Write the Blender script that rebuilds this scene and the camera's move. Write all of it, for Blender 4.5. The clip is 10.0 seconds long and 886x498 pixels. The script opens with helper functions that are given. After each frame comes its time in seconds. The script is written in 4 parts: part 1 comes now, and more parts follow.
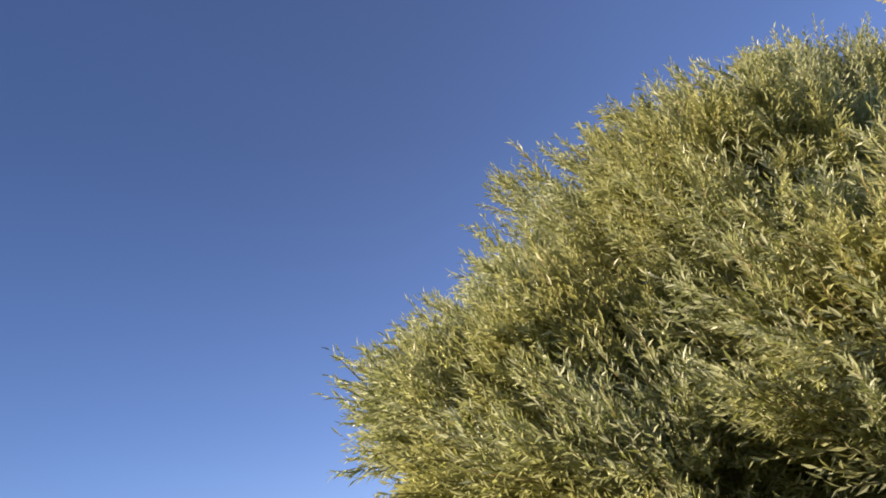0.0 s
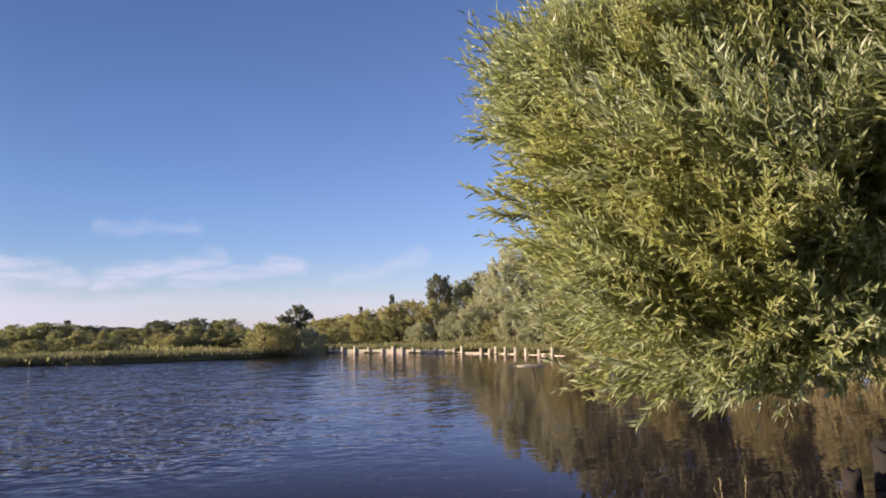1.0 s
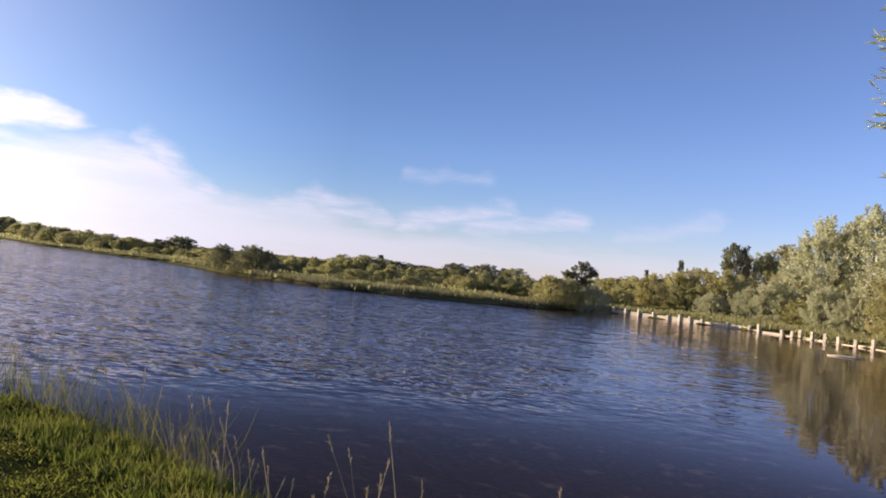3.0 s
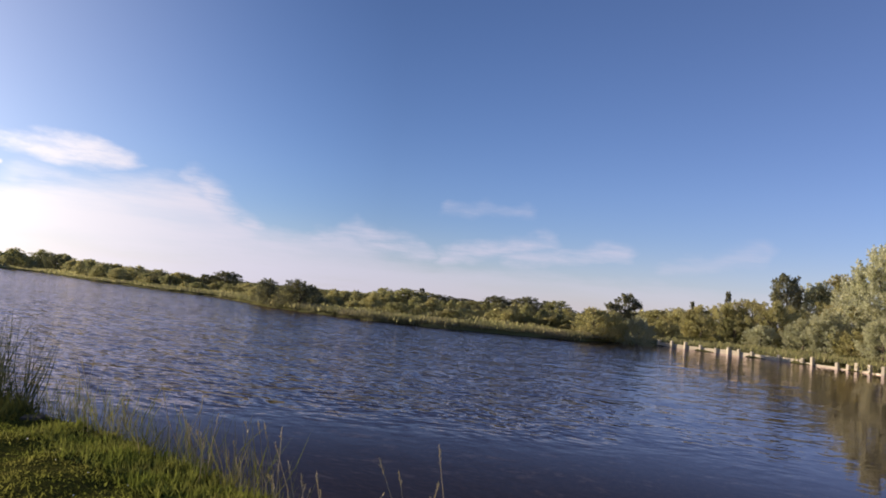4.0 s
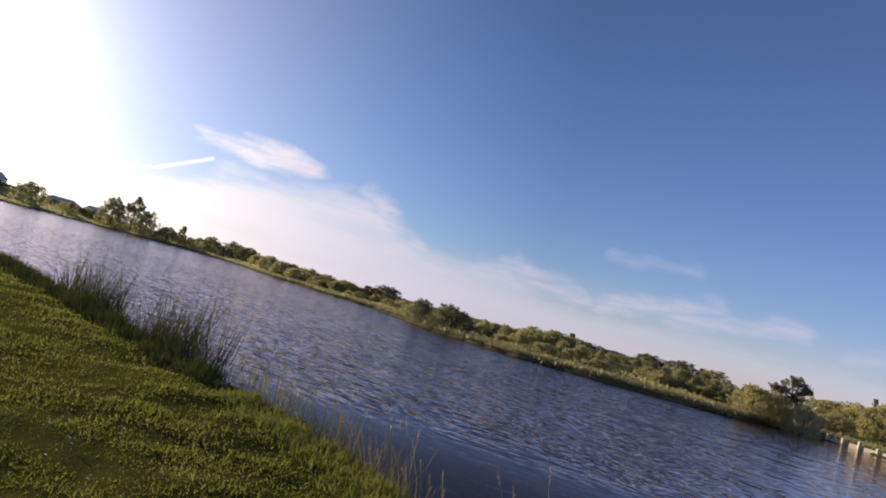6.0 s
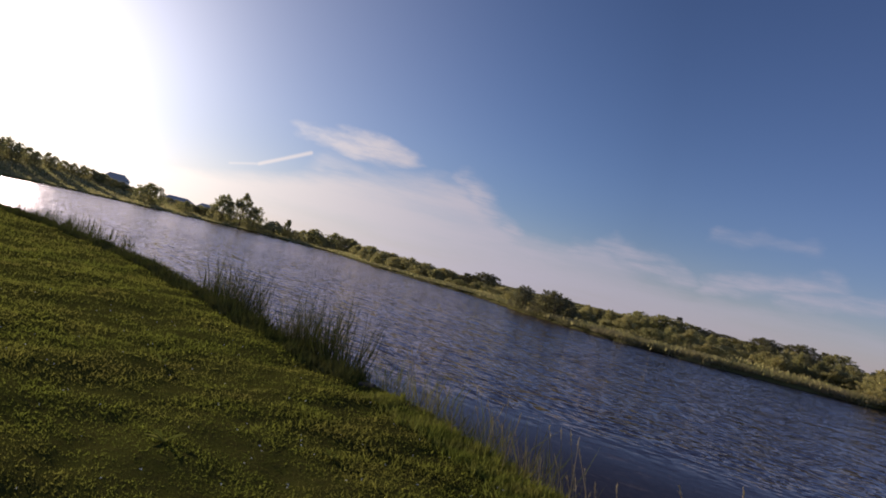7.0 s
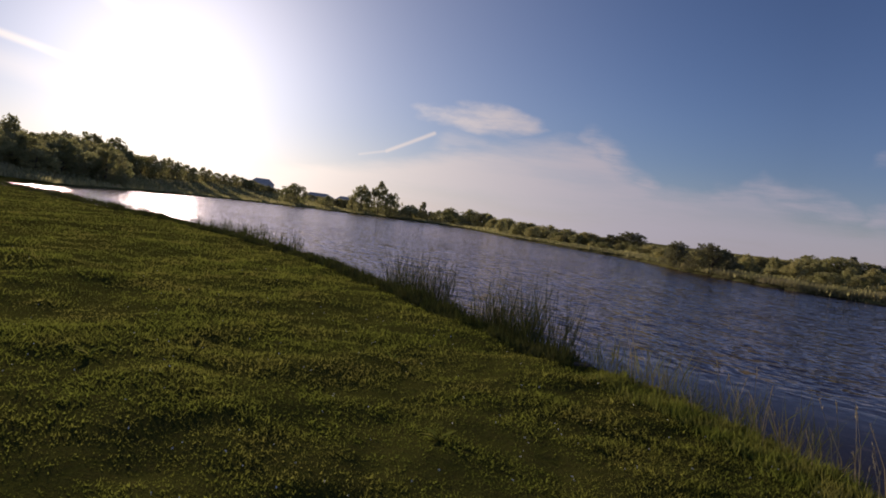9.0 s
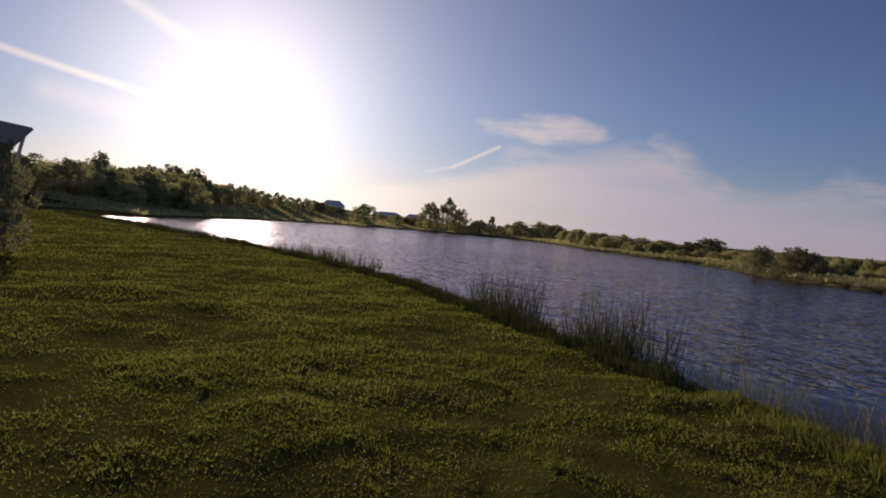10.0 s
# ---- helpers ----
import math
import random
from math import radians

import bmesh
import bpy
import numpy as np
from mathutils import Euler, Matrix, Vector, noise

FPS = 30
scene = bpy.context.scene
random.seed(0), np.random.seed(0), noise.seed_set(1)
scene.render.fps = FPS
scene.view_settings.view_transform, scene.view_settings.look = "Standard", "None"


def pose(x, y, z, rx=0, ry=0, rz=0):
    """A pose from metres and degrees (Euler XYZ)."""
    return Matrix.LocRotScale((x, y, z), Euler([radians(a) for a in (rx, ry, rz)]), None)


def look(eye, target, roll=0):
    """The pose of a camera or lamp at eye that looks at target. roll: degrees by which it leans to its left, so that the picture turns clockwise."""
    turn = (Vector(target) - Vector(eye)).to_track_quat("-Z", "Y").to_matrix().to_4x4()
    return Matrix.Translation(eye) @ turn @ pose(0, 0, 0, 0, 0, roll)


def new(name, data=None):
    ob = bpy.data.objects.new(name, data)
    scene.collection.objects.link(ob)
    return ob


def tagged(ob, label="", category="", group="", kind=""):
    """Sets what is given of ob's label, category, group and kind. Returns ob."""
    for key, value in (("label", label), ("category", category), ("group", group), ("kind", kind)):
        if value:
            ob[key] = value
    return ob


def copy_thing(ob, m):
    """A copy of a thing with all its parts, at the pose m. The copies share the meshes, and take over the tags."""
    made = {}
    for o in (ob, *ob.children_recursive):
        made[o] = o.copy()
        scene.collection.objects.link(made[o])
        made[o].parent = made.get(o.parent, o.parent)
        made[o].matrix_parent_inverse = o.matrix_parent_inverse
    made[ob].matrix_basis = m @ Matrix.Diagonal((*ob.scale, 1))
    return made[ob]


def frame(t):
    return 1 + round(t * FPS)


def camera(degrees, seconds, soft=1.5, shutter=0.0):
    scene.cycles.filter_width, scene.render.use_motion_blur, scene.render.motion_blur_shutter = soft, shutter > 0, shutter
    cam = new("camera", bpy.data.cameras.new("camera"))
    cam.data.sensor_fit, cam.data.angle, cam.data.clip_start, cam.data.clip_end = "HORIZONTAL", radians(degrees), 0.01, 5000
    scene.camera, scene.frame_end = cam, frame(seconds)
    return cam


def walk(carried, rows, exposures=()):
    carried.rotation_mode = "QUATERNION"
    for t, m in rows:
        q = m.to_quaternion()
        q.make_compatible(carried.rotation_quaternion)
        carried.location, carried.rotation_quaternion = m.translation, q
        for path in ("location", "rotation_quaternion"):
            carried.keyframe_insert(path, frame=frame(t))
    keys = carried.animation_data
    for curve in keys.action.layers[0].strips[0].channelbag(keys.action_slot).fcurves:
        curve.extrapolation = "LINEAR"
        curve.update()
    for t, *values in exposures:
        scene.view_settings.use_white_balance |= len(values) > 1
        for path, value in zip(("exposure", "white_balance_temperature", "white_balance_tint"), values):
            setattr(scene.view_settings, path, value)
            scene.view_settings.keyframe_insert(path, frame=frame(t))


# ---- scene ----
cam = camera(66.3, 10.0, soft=1.8)
PATH = [
    (0.0, pose(0.608, 1.511, 2.298, 119.106, 9.784, -16.918)),
    (0.1, pose(0.610, 1.539, 2.300, 116.106, 7.542, -17.517)),
    (0.2, pose(0.595, 1.575, 2.313, 113.290, 4.185, -17.786)),
    (0.3, pose(0.585, 1.652, 2.295, 111.926, 2.110, -16.885)),
    (0.5, pose(0.512, 1.589, 2.200, 107.067, 1.838, -13.833)),
    (0.7, pose(0.462, 1.584, 2.138, 103.223, 1.314, -12.380)),
    (1.0, pose(0.456, 1.628, 2.108, 96.574, 0.836, -11.841)),
    (1.5, pose(0.260, 1.587, 2.131, 92.426, -1.574, -4.200)),
    (2.0, pose(0.079, 1.479, 2.126, 91.955, -3.933, 2.227)),
    (2.5, pose(0.007, 1.420, 2.138, 91.662, -5.600, 8.192)),
    (3.0, pose(-0.038, 1.260, 2.117, 91.930, -5.678, 11.366)),
    (3.2, pose(-0.016, 1.072, 2.113, 92.797, -5.847, 13.063)),
    (4.3, pose(-0.033, 1.095, 2.070, 94.402, -5.496, 15.012)),
    (4.5, pose(0.087, 1.066, 2.063, 94.244, -6.159, 14.598)),
    (5.0, pose(-0.103, 1.136, 2.060, 94.117, -5.393, 9.279)),
    (5.5, pose(-0.095, 1.032, 2.052, 95.198, -4.736, 11.079)),
    (5.7, pose(0.140, 0.848, 2.056, 96.287, -8.713, 19.090)),
    (6.0, pose(0.258, 0.518, 2.070, 95.162, -14.890, 27.623)),
    (6.2, pose(0.231, 0.509, 2.086, 94.178, -16.022, 30.491)),
    (7.3, pose(-0.330, 0.034, 2.179, 90.101, -12.099, 37.213)),
    (7.5, pose(-0.400, -0.022, 2.199, 88.501, -10.812, 37.649)),
    (8.0, pose(-0.619, -0.051, 2.143, 88.100, -9.827, 41.074)),
    (8.5, pose(-0.730, -0.199, 2.140, 87.778, -7.716, 44.293)),
    (9.0, pose(-0.870, -0.352, 2.130, 87.377, -7.090, 47.411)),
    (9.5, pose(-0.969, -0.446, 2.133, 87.307, -6.001, 49.759)),
    (10.0, pose(-1.095, -0.594, 2.193, 88.032, -4.635, 53.169)),
]
walk(cam, PATH, exposures=[(0.0, 1.15, 6500, 14), (0.5, 1.05, 6450, 13), (1.0, 1.0, 6400, 13), (2.5, 1.13, 6450, 14), (3.2, 1.0, 6450, 13), (4.5, 0.72, 6450, 13), (5.0, 0.76, 6450, 13), (5.5, 0.86, 6450, 14), (6.2, 0.57, 6500, 15), (7.4, 0.04, 6550, 16), (10.0, -0.06, 6750, 17)])

# ---- light ----
SUN_AZ, SUN_EL = -70.3, 7.8
ORIGIN = (0.0, 1.0)


def toward(az, el):
    a, e = radians(az), radians(el)
    return Vector((math.sin(a) * math.cos(e), math.cos(a) * math.cos(e), math.sin(e)))


def at(az, d, z=0.0):
    """A place d metres off the standing point, az degrees clockwise from the y axis."""
    a = radians(az)
    return Vector((ORIGIN[0] + d * math.sin(a), ORIGIN[1] + d * math.cos(a), z))


class Nodes:
    """A short way to write node trees."""

    def __init__(self, tree):
        self.tree = tree
        tree.nodes.clear()

    def add(self, kind, inputs=None, operation=None, use_clamp=False, interpolation_type=None, data_type=None, blend_type=None):
        n = self.tree.nodes.new(kind)
        if operation:
            n.operation = operation
        if use_clamp:
            n.use_clamp = True
        if interpolation_type:
            n.interpolation_type = interpolation_type
        if data_type:
            n.data_type = data_type
        if blend_type:
            n.blend_type = blend_type
        for k, v in (inputs or {}).items():
            if isinstance(v, bpy.types.NodeSocket):
                self.tree.links.new(v, n.inputs[k])
            else:
                n.inputs[k].default_value = v
        return n

    def math(self, op, a, b=0.0, clamp=False):
        return self.add("ShaderNodeMath", {0: a, 1: b}, operation=op, use_clamp=clamp).outputs[0]

    def span(self, v, a, b, c, d, kind="LINEAR"):
        return self.add("ShaderNodeMapRange", {0: v, 1: a, 2: b, 3: c, 4: d}, interpolation_type=kind).outputs[0]

    def noise(self, vec, scale, detail=3.0, rough=0.55):
        return self.add("ShaderNodeTexNoise", {"Vector": vec, "Scale": scale, "Detail": detail, "Roughness": rough}).outputs["Fac"]

    def mix(self, f, a, b, blend="MIX"):
        n = self.add("ShaderNodeMix", {0: f, 6: a, 7: b}, data_type="RGBA", blend_type=blend)
        return n.outputs[2]

    def stretch(self, vec, scale, rot=(0, 0, 0)):
        return self.add("ShaderNodeMapping", {"Vector": vec, "Scale": scale, "Rotation": rot}).outputs[0]


def rgb(r, g, b):
    return (r, g, b, 1.0)


world = bpy.data.worlds.new("sky")
scene.world = world
world.use_nodes = True
N = Nodes(world.node_tree)
sky = N.add("ShaderNodeTexSky")
sky.sky_type, sky.sun_disc = "NISHITA", False
sky.sun_elevation, sky.sun_rotation = radians(16), radians(SUN_AZ)
sky.air_density, sky.dust_density, sky.ozone_density = 1.0, 0.2, 4.5
ray = N.add("ShaderNodeTexCoord").outputs["Generated"]
sep = N.add("ShaderNodeSeparateXYZ", {0: ray})
az = N.math("MULTIPLY", N.math("ARCTAN2", sep.outputs[0], sep.outputs[1]), 57.2958)
el = N.math("MULTIPLY", N.math("ARCSINE", sep.outputs[2]), 57.2958)
flat = N.add("ShaderNodeCombineXYZ", {0: az, 1: el}).outputs[0]
sunward = N.add("ShaderNodeVectorMath", {0: ray, 1: tuple(toward(SUN_AZ, SUN_EL))}, operation="DOT_PRODUCT").outputs["Value"]
streak = N.noise(N.stretch(flat, (0.055, 0.42, 1), (0, 0, radians(-6))), 1.0, 6.0, 0.62)
puff = N.noise(N.stretch(flat, (0.10, 0.22, 1), (0, 0, radians(14))), 1.0, 5.0, 0.6)
# the height to which the bank of cirrus reaches, bearing by bearing
BANK = [(-62, 3.0), (-53, 4.6), (-48, 5.9), (-43.5, 6.9), (-39, 7.6), (-36, 7.8), (-33.2, 6.3), (-30.5, 5.0), (-27, 4.8), (-23.2, 5.2), (-20, 4.1), (-16, 3.5), (-10, 3.6), (0, 3.7), (10, 3.2), (18, 2.6)]
ramp = N.add("ShaderNodeValToRGB", {0: N.span(az, -62, 18, 0.0, 1.0)})
while len(ramp.color_ramp.elements) < len(BANK):
    ramp.color_ramp.elements.new(0.5)
for stop, (b_az, b_el) in zip(ramp.color_ramp.elements, BANK):
    stop.position, stop.color = (b_az + 62) / 80, (b_el / 10, b_el / 10, b_el / 10, 1)
top = N.math("MULTIPLY", ramp.outputs[0], 10.0)
below = N.math("SUBTRACT", top, el)
ragged = N.math("ADD", N.math("MULTIPLY", N.math("SUBTRACT", puff, 0.5), 2.6), N.math("MULTIPLY", N.math("SUBTRACT", streak, 0.5), 2.2))
soft_edge = N.span(N.math("ADD", below, ragged), -0.3, 1.7, 0, 1, "SMOOTHSTEP")
wisp = N.span(streak, 0.32, 0.60, 0.72, 1.0, "SMOOTHSTEP")
thin = N.span(az, -30, -6, 1.0, 0.58)
cover = N.math("MULTIPLY", N.math("MULTIPLY", soft_edge, wisp), thin)
# torn wisps of cirrus: the same bands, blown about and combed by fine noise
east = N.math("ADD", az, N.math("MULTIPLY", N.math("SUBTRACT", N.noise(N.stretch(flat, (0.16, 0.3, 1)), 1.0, 4.0), 0.5), 4.5))
up = N.math("ADD", el, N.math("MULTIPLY", N.math("SUBTRACT", N.noise(N.stretch(flat, (0.2, 0.35, 1), (0, 0, 0.5)), 1.3, 4.0), 0.5), 2.2))
comb = N.span(N.noise(N.stretch(flat, (0.22, 1.3, 1), (0, 0, radians(-24))), 1.0, 6.0, 0.65), 0.36, 0.60, 0.38, 1.0)
# one loose patch above the bank of cirrus
pd = N.math("ADD", N.math("POWER", N.math("DIVIDE", N.math("ADD", east, 45.0), 5.0), 2.0), N.math("POWER", N.math("DIVIDE", N.math("SUBTRACT", N.math("ADD", N.math("MULTIPLY", up, 0.4), N.math("MULTIPLY", el, 0.6)), 8.5), 1.15), 2.0))
patch = N.math("MULTIPLY", N.span(N.math("ADD", pd, N.math("MULTIPLY", N.math("SUBTRACT", puff, 0.5), 6.0)), 0.0, 1.7, 1.0, 0.0, "SMOOTHSTEP"), N.span(comb, 0.15, 0.75, 0.45, 1.0))
cover = N.math("MAXIMUM", cover, patch)
TRAILS = [(-88, 10.1, -76.5, 8.0, 0.45, 0.75), (-79.5, 15.0, -72.5, 11.8, 0.8, 0.45), (-55.0, 4.4, -52.8, 4.95, 0.2, 0.5), (-52.8, 4.95, -49.0, 6.9, 0.25, 0.85), (-84.0, 7.4, -78.0, 6.6, 1.6, 0.35)]
WISPS = [(-36.2, 7.9, -30.0, 4.0, 1.0, 1.0), (-26.0, 4.2, -23.0, 5.3, 1.1, 0.8), (-23.4, 5.0, -17.2, 3.9, 1.2, 0.85), (-15.6, 3.5, -6.6, 5.7, 1.0, 0.85), (-9.6, 4.0, 0.2, 5.2, 1.0, 0.75), (3.0, 4.0, 10.3, 5.8, 1.0, 0.4), (-15.0, 8.0, -7.8, 8.05, 0.7, 0.35), (-48.0, 6.0, -36.0, 6.6, 1.2, 0.6)]


def trail(east, up, a0, e0, a1, e1, wide, strong):
    """A band of vapour between two bearings and heights, thinning to its ends."""
    da, de = a1 - a0, e1 - e0
    l2 = da * da + de * de
    u = N.math("DIVIDE", N.math("ADD", N.math("MULTIPLY", N.math("SUBTRACT", east, a0), da), N.math("MULTIPLY", N.math("SUBTRACT", up, e0), de)), l2, True)
    x = N.math("SUBTRACT", east, N.math("ADD", N.math("MULTIPLY", u, da), a0))
    y = N.math("SUBTRACT", up, N.math("ADD", N.math("MULTIPLY", u, de), e0))
    gap = N.math("SQRT", N.math("ADD", N.math("MULTIPLY", x, x), N.math("MULTIPLY", y, y)))
    gap = N.math("ADD", gap, N.math("MULTIPLY", N.math("SUBTRACT", streak, 0.5), wide * 0.8))
    return N.span(gap, 0.0, wide, strong, 0.0, "SMOOTHSTEP")


for t_row in TRAILS:
    cover = N.math("MAXIMUM", cover, trail(az, el, *t_row))
for t_row in WISPS:
    cover = N.math("MAXIMUM", cover, N.math("MULTIPLY", trail(east, up, *t_row[:4], t_row[4] * 1.35, t_row[5] * 0.9), comb))
haze = N.span(el, -1.0, 7.0, 0.36, 0.0, "SMOOTHSTEP")
cover = N.math("MAXIMUM", cover, haze)
cover = N.math("MULTIPLY", cover, N.span(el, -2.0, 0.0, 0.6, 1.0))
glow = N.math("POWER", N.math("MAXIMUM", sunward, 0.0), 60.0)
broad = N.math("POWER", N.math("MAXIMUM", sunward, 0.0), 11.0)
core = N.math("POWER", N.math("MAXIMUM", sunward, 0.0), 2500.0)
cloud = N.mix(N.span(broad, 0.0, 0.8, 0.0, 1.0), rgb(7.6, 7.4, 8.9), rgb(15.0, 13.8, 12.8))
lift = N.span(sunward, -0.25, 0.65, 2.35, 1.0)
lift = N.math("MULTIPLY", lift, N.span(el, 10, 38, 1.0, 0.78))
even = N.add("ShaderNodeVectorMath", {0: sky.outputs[0], 3: lift}, operation="SCALE").outputs[0]
clear = N.mix(1.0, even, N.mix(N.span(sunward, 0.1, 0.75, 0.0, 1.0), N.mix(N.span(el, 14, 34, 0.0, 1.0), rgb(1.14, 0.94, 1.08), rgb(1.22, 0.97, 1.05)), rgb(1.0, 0.955, 1.13)), "MULTIPLY")
seen = N.mix(N.math("MULTIPLY", cover, 0.92), clear, cloud)
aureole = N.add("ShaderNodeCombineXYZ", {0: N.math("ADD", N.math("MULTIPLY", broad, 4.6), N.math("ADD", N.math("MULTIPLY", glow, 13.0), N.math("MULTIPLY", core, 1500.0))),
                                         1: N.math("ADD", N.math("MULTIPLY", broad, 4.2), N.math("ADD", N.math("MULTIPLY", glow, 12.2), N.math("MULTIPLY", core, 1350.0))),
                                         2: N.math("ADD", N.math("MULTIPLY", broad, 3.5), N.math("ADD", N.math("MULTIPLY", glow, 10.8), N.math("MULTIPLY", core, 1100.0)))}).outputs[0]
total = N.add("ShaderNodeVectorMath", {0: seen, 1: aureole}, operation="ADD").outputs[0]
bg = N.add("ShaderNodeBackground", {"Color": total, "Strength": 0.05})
N.add("ShaderNodeOutputWorld", {0: bg.outputs[0]})

sun = new("sun", bpy.data.lights.new("sun", "SUN"))
sun.data.energy, sun.data.angle, sun.data.color = 5.0, radians(0.55), (1.0, 0.86, 0.68)
sun.matrix_world = look((0, 0, 30), Vector((0, 0, 30)) - toward(SUN_AZ - 9, SUN_EL + 3.2))


# ---- materials ----
def material(name):
    m = bpy.data.materials.new(name)
    m.use_nodes = True
    return m, Nodes(m.node_tree)


def bump(n, height, strength, distance):
    return n.add("ShaderNodeBump", {"Height": height, "Strength": strength, "Distance": distance}).outputs[0]


def finish(n, color, rough=0.7, normal=None, metal=0.0, spec=0.4):
    b = n.add("ShaderNodeBsdfPrincipled", {"Base Color": color, "Roughness": rough, "Metallic": metal, "Specular IOR Level": spec})
    if normal is not None:
        n.tree.links.new(normal, b.inputs["Normal"])
    n.add("ShaderNodeOutputMaterial", {0: b.outputs[0]})
    return b


def leaf_material(name, dark, light, dry, through_light=0.35, gloss=0.45, spread=1.0, spec=0.3, patch_scale=1.7, lush=False):
    """Foliage: each leaf has its own tone, each plant its own cast, and light passes through."""
    m, n = material(name)
    isle = n.add("ShaderNodeNewGeometry").outputs["Random Per Island"]
    whole = n.add("ShaderNodeObjectInfo").outputs["Random"]
    place = n.add("ShaderNodeTexCoord").outputs["Object"]
    c = n.mix(isle, rgb(*dark), rgb(*light))
    blotch = n.noise(place, patch_scale, 4.0)
    c = n.mix(n.span(blotch, 0.40, 0.64, 0.0, 0.75), c, rgb(*dry))
    if lush:
        deep = n.noise(n.stretch(place, (1, 1, 0.1)), 0.55, 5.0, 0.6)
        c = n.mix(n.span(deep, 0.44, 0.58, 0.0, 0.85), c, rgb(0.030, 0.052, 0.008))
    c = n.mix(n.math("MULTIPLY", whole, 0.35 * spread), c, rgb(*[v * 1.5 for v in light]))
    d = n.add("ShaderNodeBsdfPrincipled", {"Base Color": c, "Roughness": gloss, "Specular IOR Level": spec})
    t = n.add("ShaderNodeBsdfTranslucent", {"Color": n.mix(0.25, c, rgb(0.30, 0.34, 0.06))})
    s = n.add("ShaderNodeMixShader", {0: through_light, 1: d.outputs[0], 2: t.outputs[0]})
    n.add("ShaderNodeOutputMaterial", {0: s.outputs[0]})
    return m


def wood_material(name, a, b, scale=(6, 6, 1.2), rough=0.85):
    m, n = material(name)
    p = n.add("ShaderNodeTexCoord").outputs["Object"]
    grain = n.noise(n.stretch(p, scale), 6.0, 5.0, 0.65)
    stain = n.noise(p, 2.2, 3.0)
    c = n.mix(grain, rgb(*a), rgb(*b))
    c = n.mix(n.span(stain, 0.45, 0.75, 0, 0.55), c, rgb(*[v * 0.55 for v in a]))
    c = n.mix(n.math("MULTIPLY", n.add("ShaderNodeObjectInfo").outputs["Random"], 0.4), c, rgb(*[v * 0.7 for v in b]))
    finish(n, c, rough, bump(n, grain, 0.5, 0.01))
    return m


WILLOW = leaf_material("willow_leaf", (0.20, 0.235, 0.045), (0.66, 0.66, 0.44), (0.45, 0.42, 0.12), 0.52, 0.36, 1.0, 0.5)
PALE = leaf_material("pale_willow_foliage", (0.29, 0.295, 0.17), (0.61, 0.595, 0.42), (0.51, 0.47, 0.30), 0.42, 0.7, 0.5, 0.0, 2.5)
OLIVE = leaf_material("olive_foliage", (0.23, 0.215, 0.095), (0.53, 0.48, 0.235), (0.52, 0.43, 0.23), 0.46, 0.7, 0.6, 0.0, 2.5)
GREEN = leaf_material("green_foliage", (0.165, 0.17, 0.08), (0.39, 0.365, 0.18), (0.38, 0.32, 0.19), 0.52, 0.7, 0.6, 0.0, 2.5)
MEADOW = leaf_material("meadow_grass", (0.18, 0.172, 0.07), (0.40, 0.355, 0.175), (0.45, 0.36, 0.21), 0.55, 0.7, 0.6, 0.0, 0.25)
DARK = leaf_material("dark_foliage", (0.12, 0.12, 0.07), (0.26, 0.24, 0.14), (0.24, 0.205, 0.125), 0.25, 0.7, 0.5, 0.0, 0.8)
GRASS = leaf_material("lawn_grass", (0.034, 0.044, 0.009), (0.118, 0.122, 0.024), (0.145, 0.095, 0.04), 0.58, 0.7, 1.0, 0.0, 1.3, True)
TALL = leaf_material("bank_grass", (0.05, 0.075, 0.012), (0.17, 0.185, 0.035), (0.27, 0.20, 0.08), 0.30, 0.7, 1.0, 0.0, 2.2)
STRAW = leaf_material("dry_stalk", (0.26, 0.19, 0.09), (0.42, 0.33, 0.18), (0.30, 0.22, 0.12), 0.2, 0.6)
REED = leaf_material("reed", (0.14, 0.135, 0.06), (0.25, 0.23, 0.12), (0.31, 0.245, 0.16), 0.30, 0.7, 0.5, 0.0, 0.4)
# darker green: shade on the backlit bank edge is put into this colour
SEDGE = leaf_material("sedge", (0.022, 0.032, 0.010), (0.075, 0.085, 0.025), (0.11, 0.085, 0.04), 0.10, 0.7, 1.0, 0.0, 2.2)
BARK = wood_material("bark", (0.07, 0.052, 0.036), (0.17, 0.13, 0.09), (5, 5, 1.5))
TWIG = wood_material("twig_bark", (0.16, 0.12, 0.04), (0.28, 0.20, 0.08), (5, 5, 1.5))
POST = wood_material("weathered_post", (0.44, 0.37, 0.26), (0.66, 0.57, 0.43), (8, 8, 1.0))
PLANK = wood_material("weathered_board", (0.42, 0.34, 0.23), (0.66, 0.57, 0.42), (1.0, 8, 8))
# near-black brown: the shade over the stumps is put into their colour
SHADED_WOOD = wood_material("shaded_wood", (0.010, 0.008, 0.006), (0.030, 0.021, 0.015), (6, 6, 1.2), 0.95)
BOARD = wood_material("wet_board", (0.04, 0.03, 0.02), (0.10, 0.075, 0.05), (1.0, 8, 8))

m, n = material("ground")
p = n.add("ShaderNodeNewGeometry").outputs["Position"]
fine, mid, wide = n.noise(p, 9.0, 5.0), n.noise(p, 0.9, 4.0), n.noise(p, 0.06, 3.0)
c = n.mix(mid, rgb(0.030, 0.036, 0.007), rgb(0.058, 0.060, 0.014))
c = n.mix(n.span(fine, 0.35, 0.7, 0, 0.7), c, rgb(0.050, 0.038, 0.016))
c = n.mix(n.span(wide, 0.42, 0.62, 0, 0.4), c, rgb(0.10, 0.10, 0.02))
thatch = n.noise(p, 48.0, 4.0, 0.7)
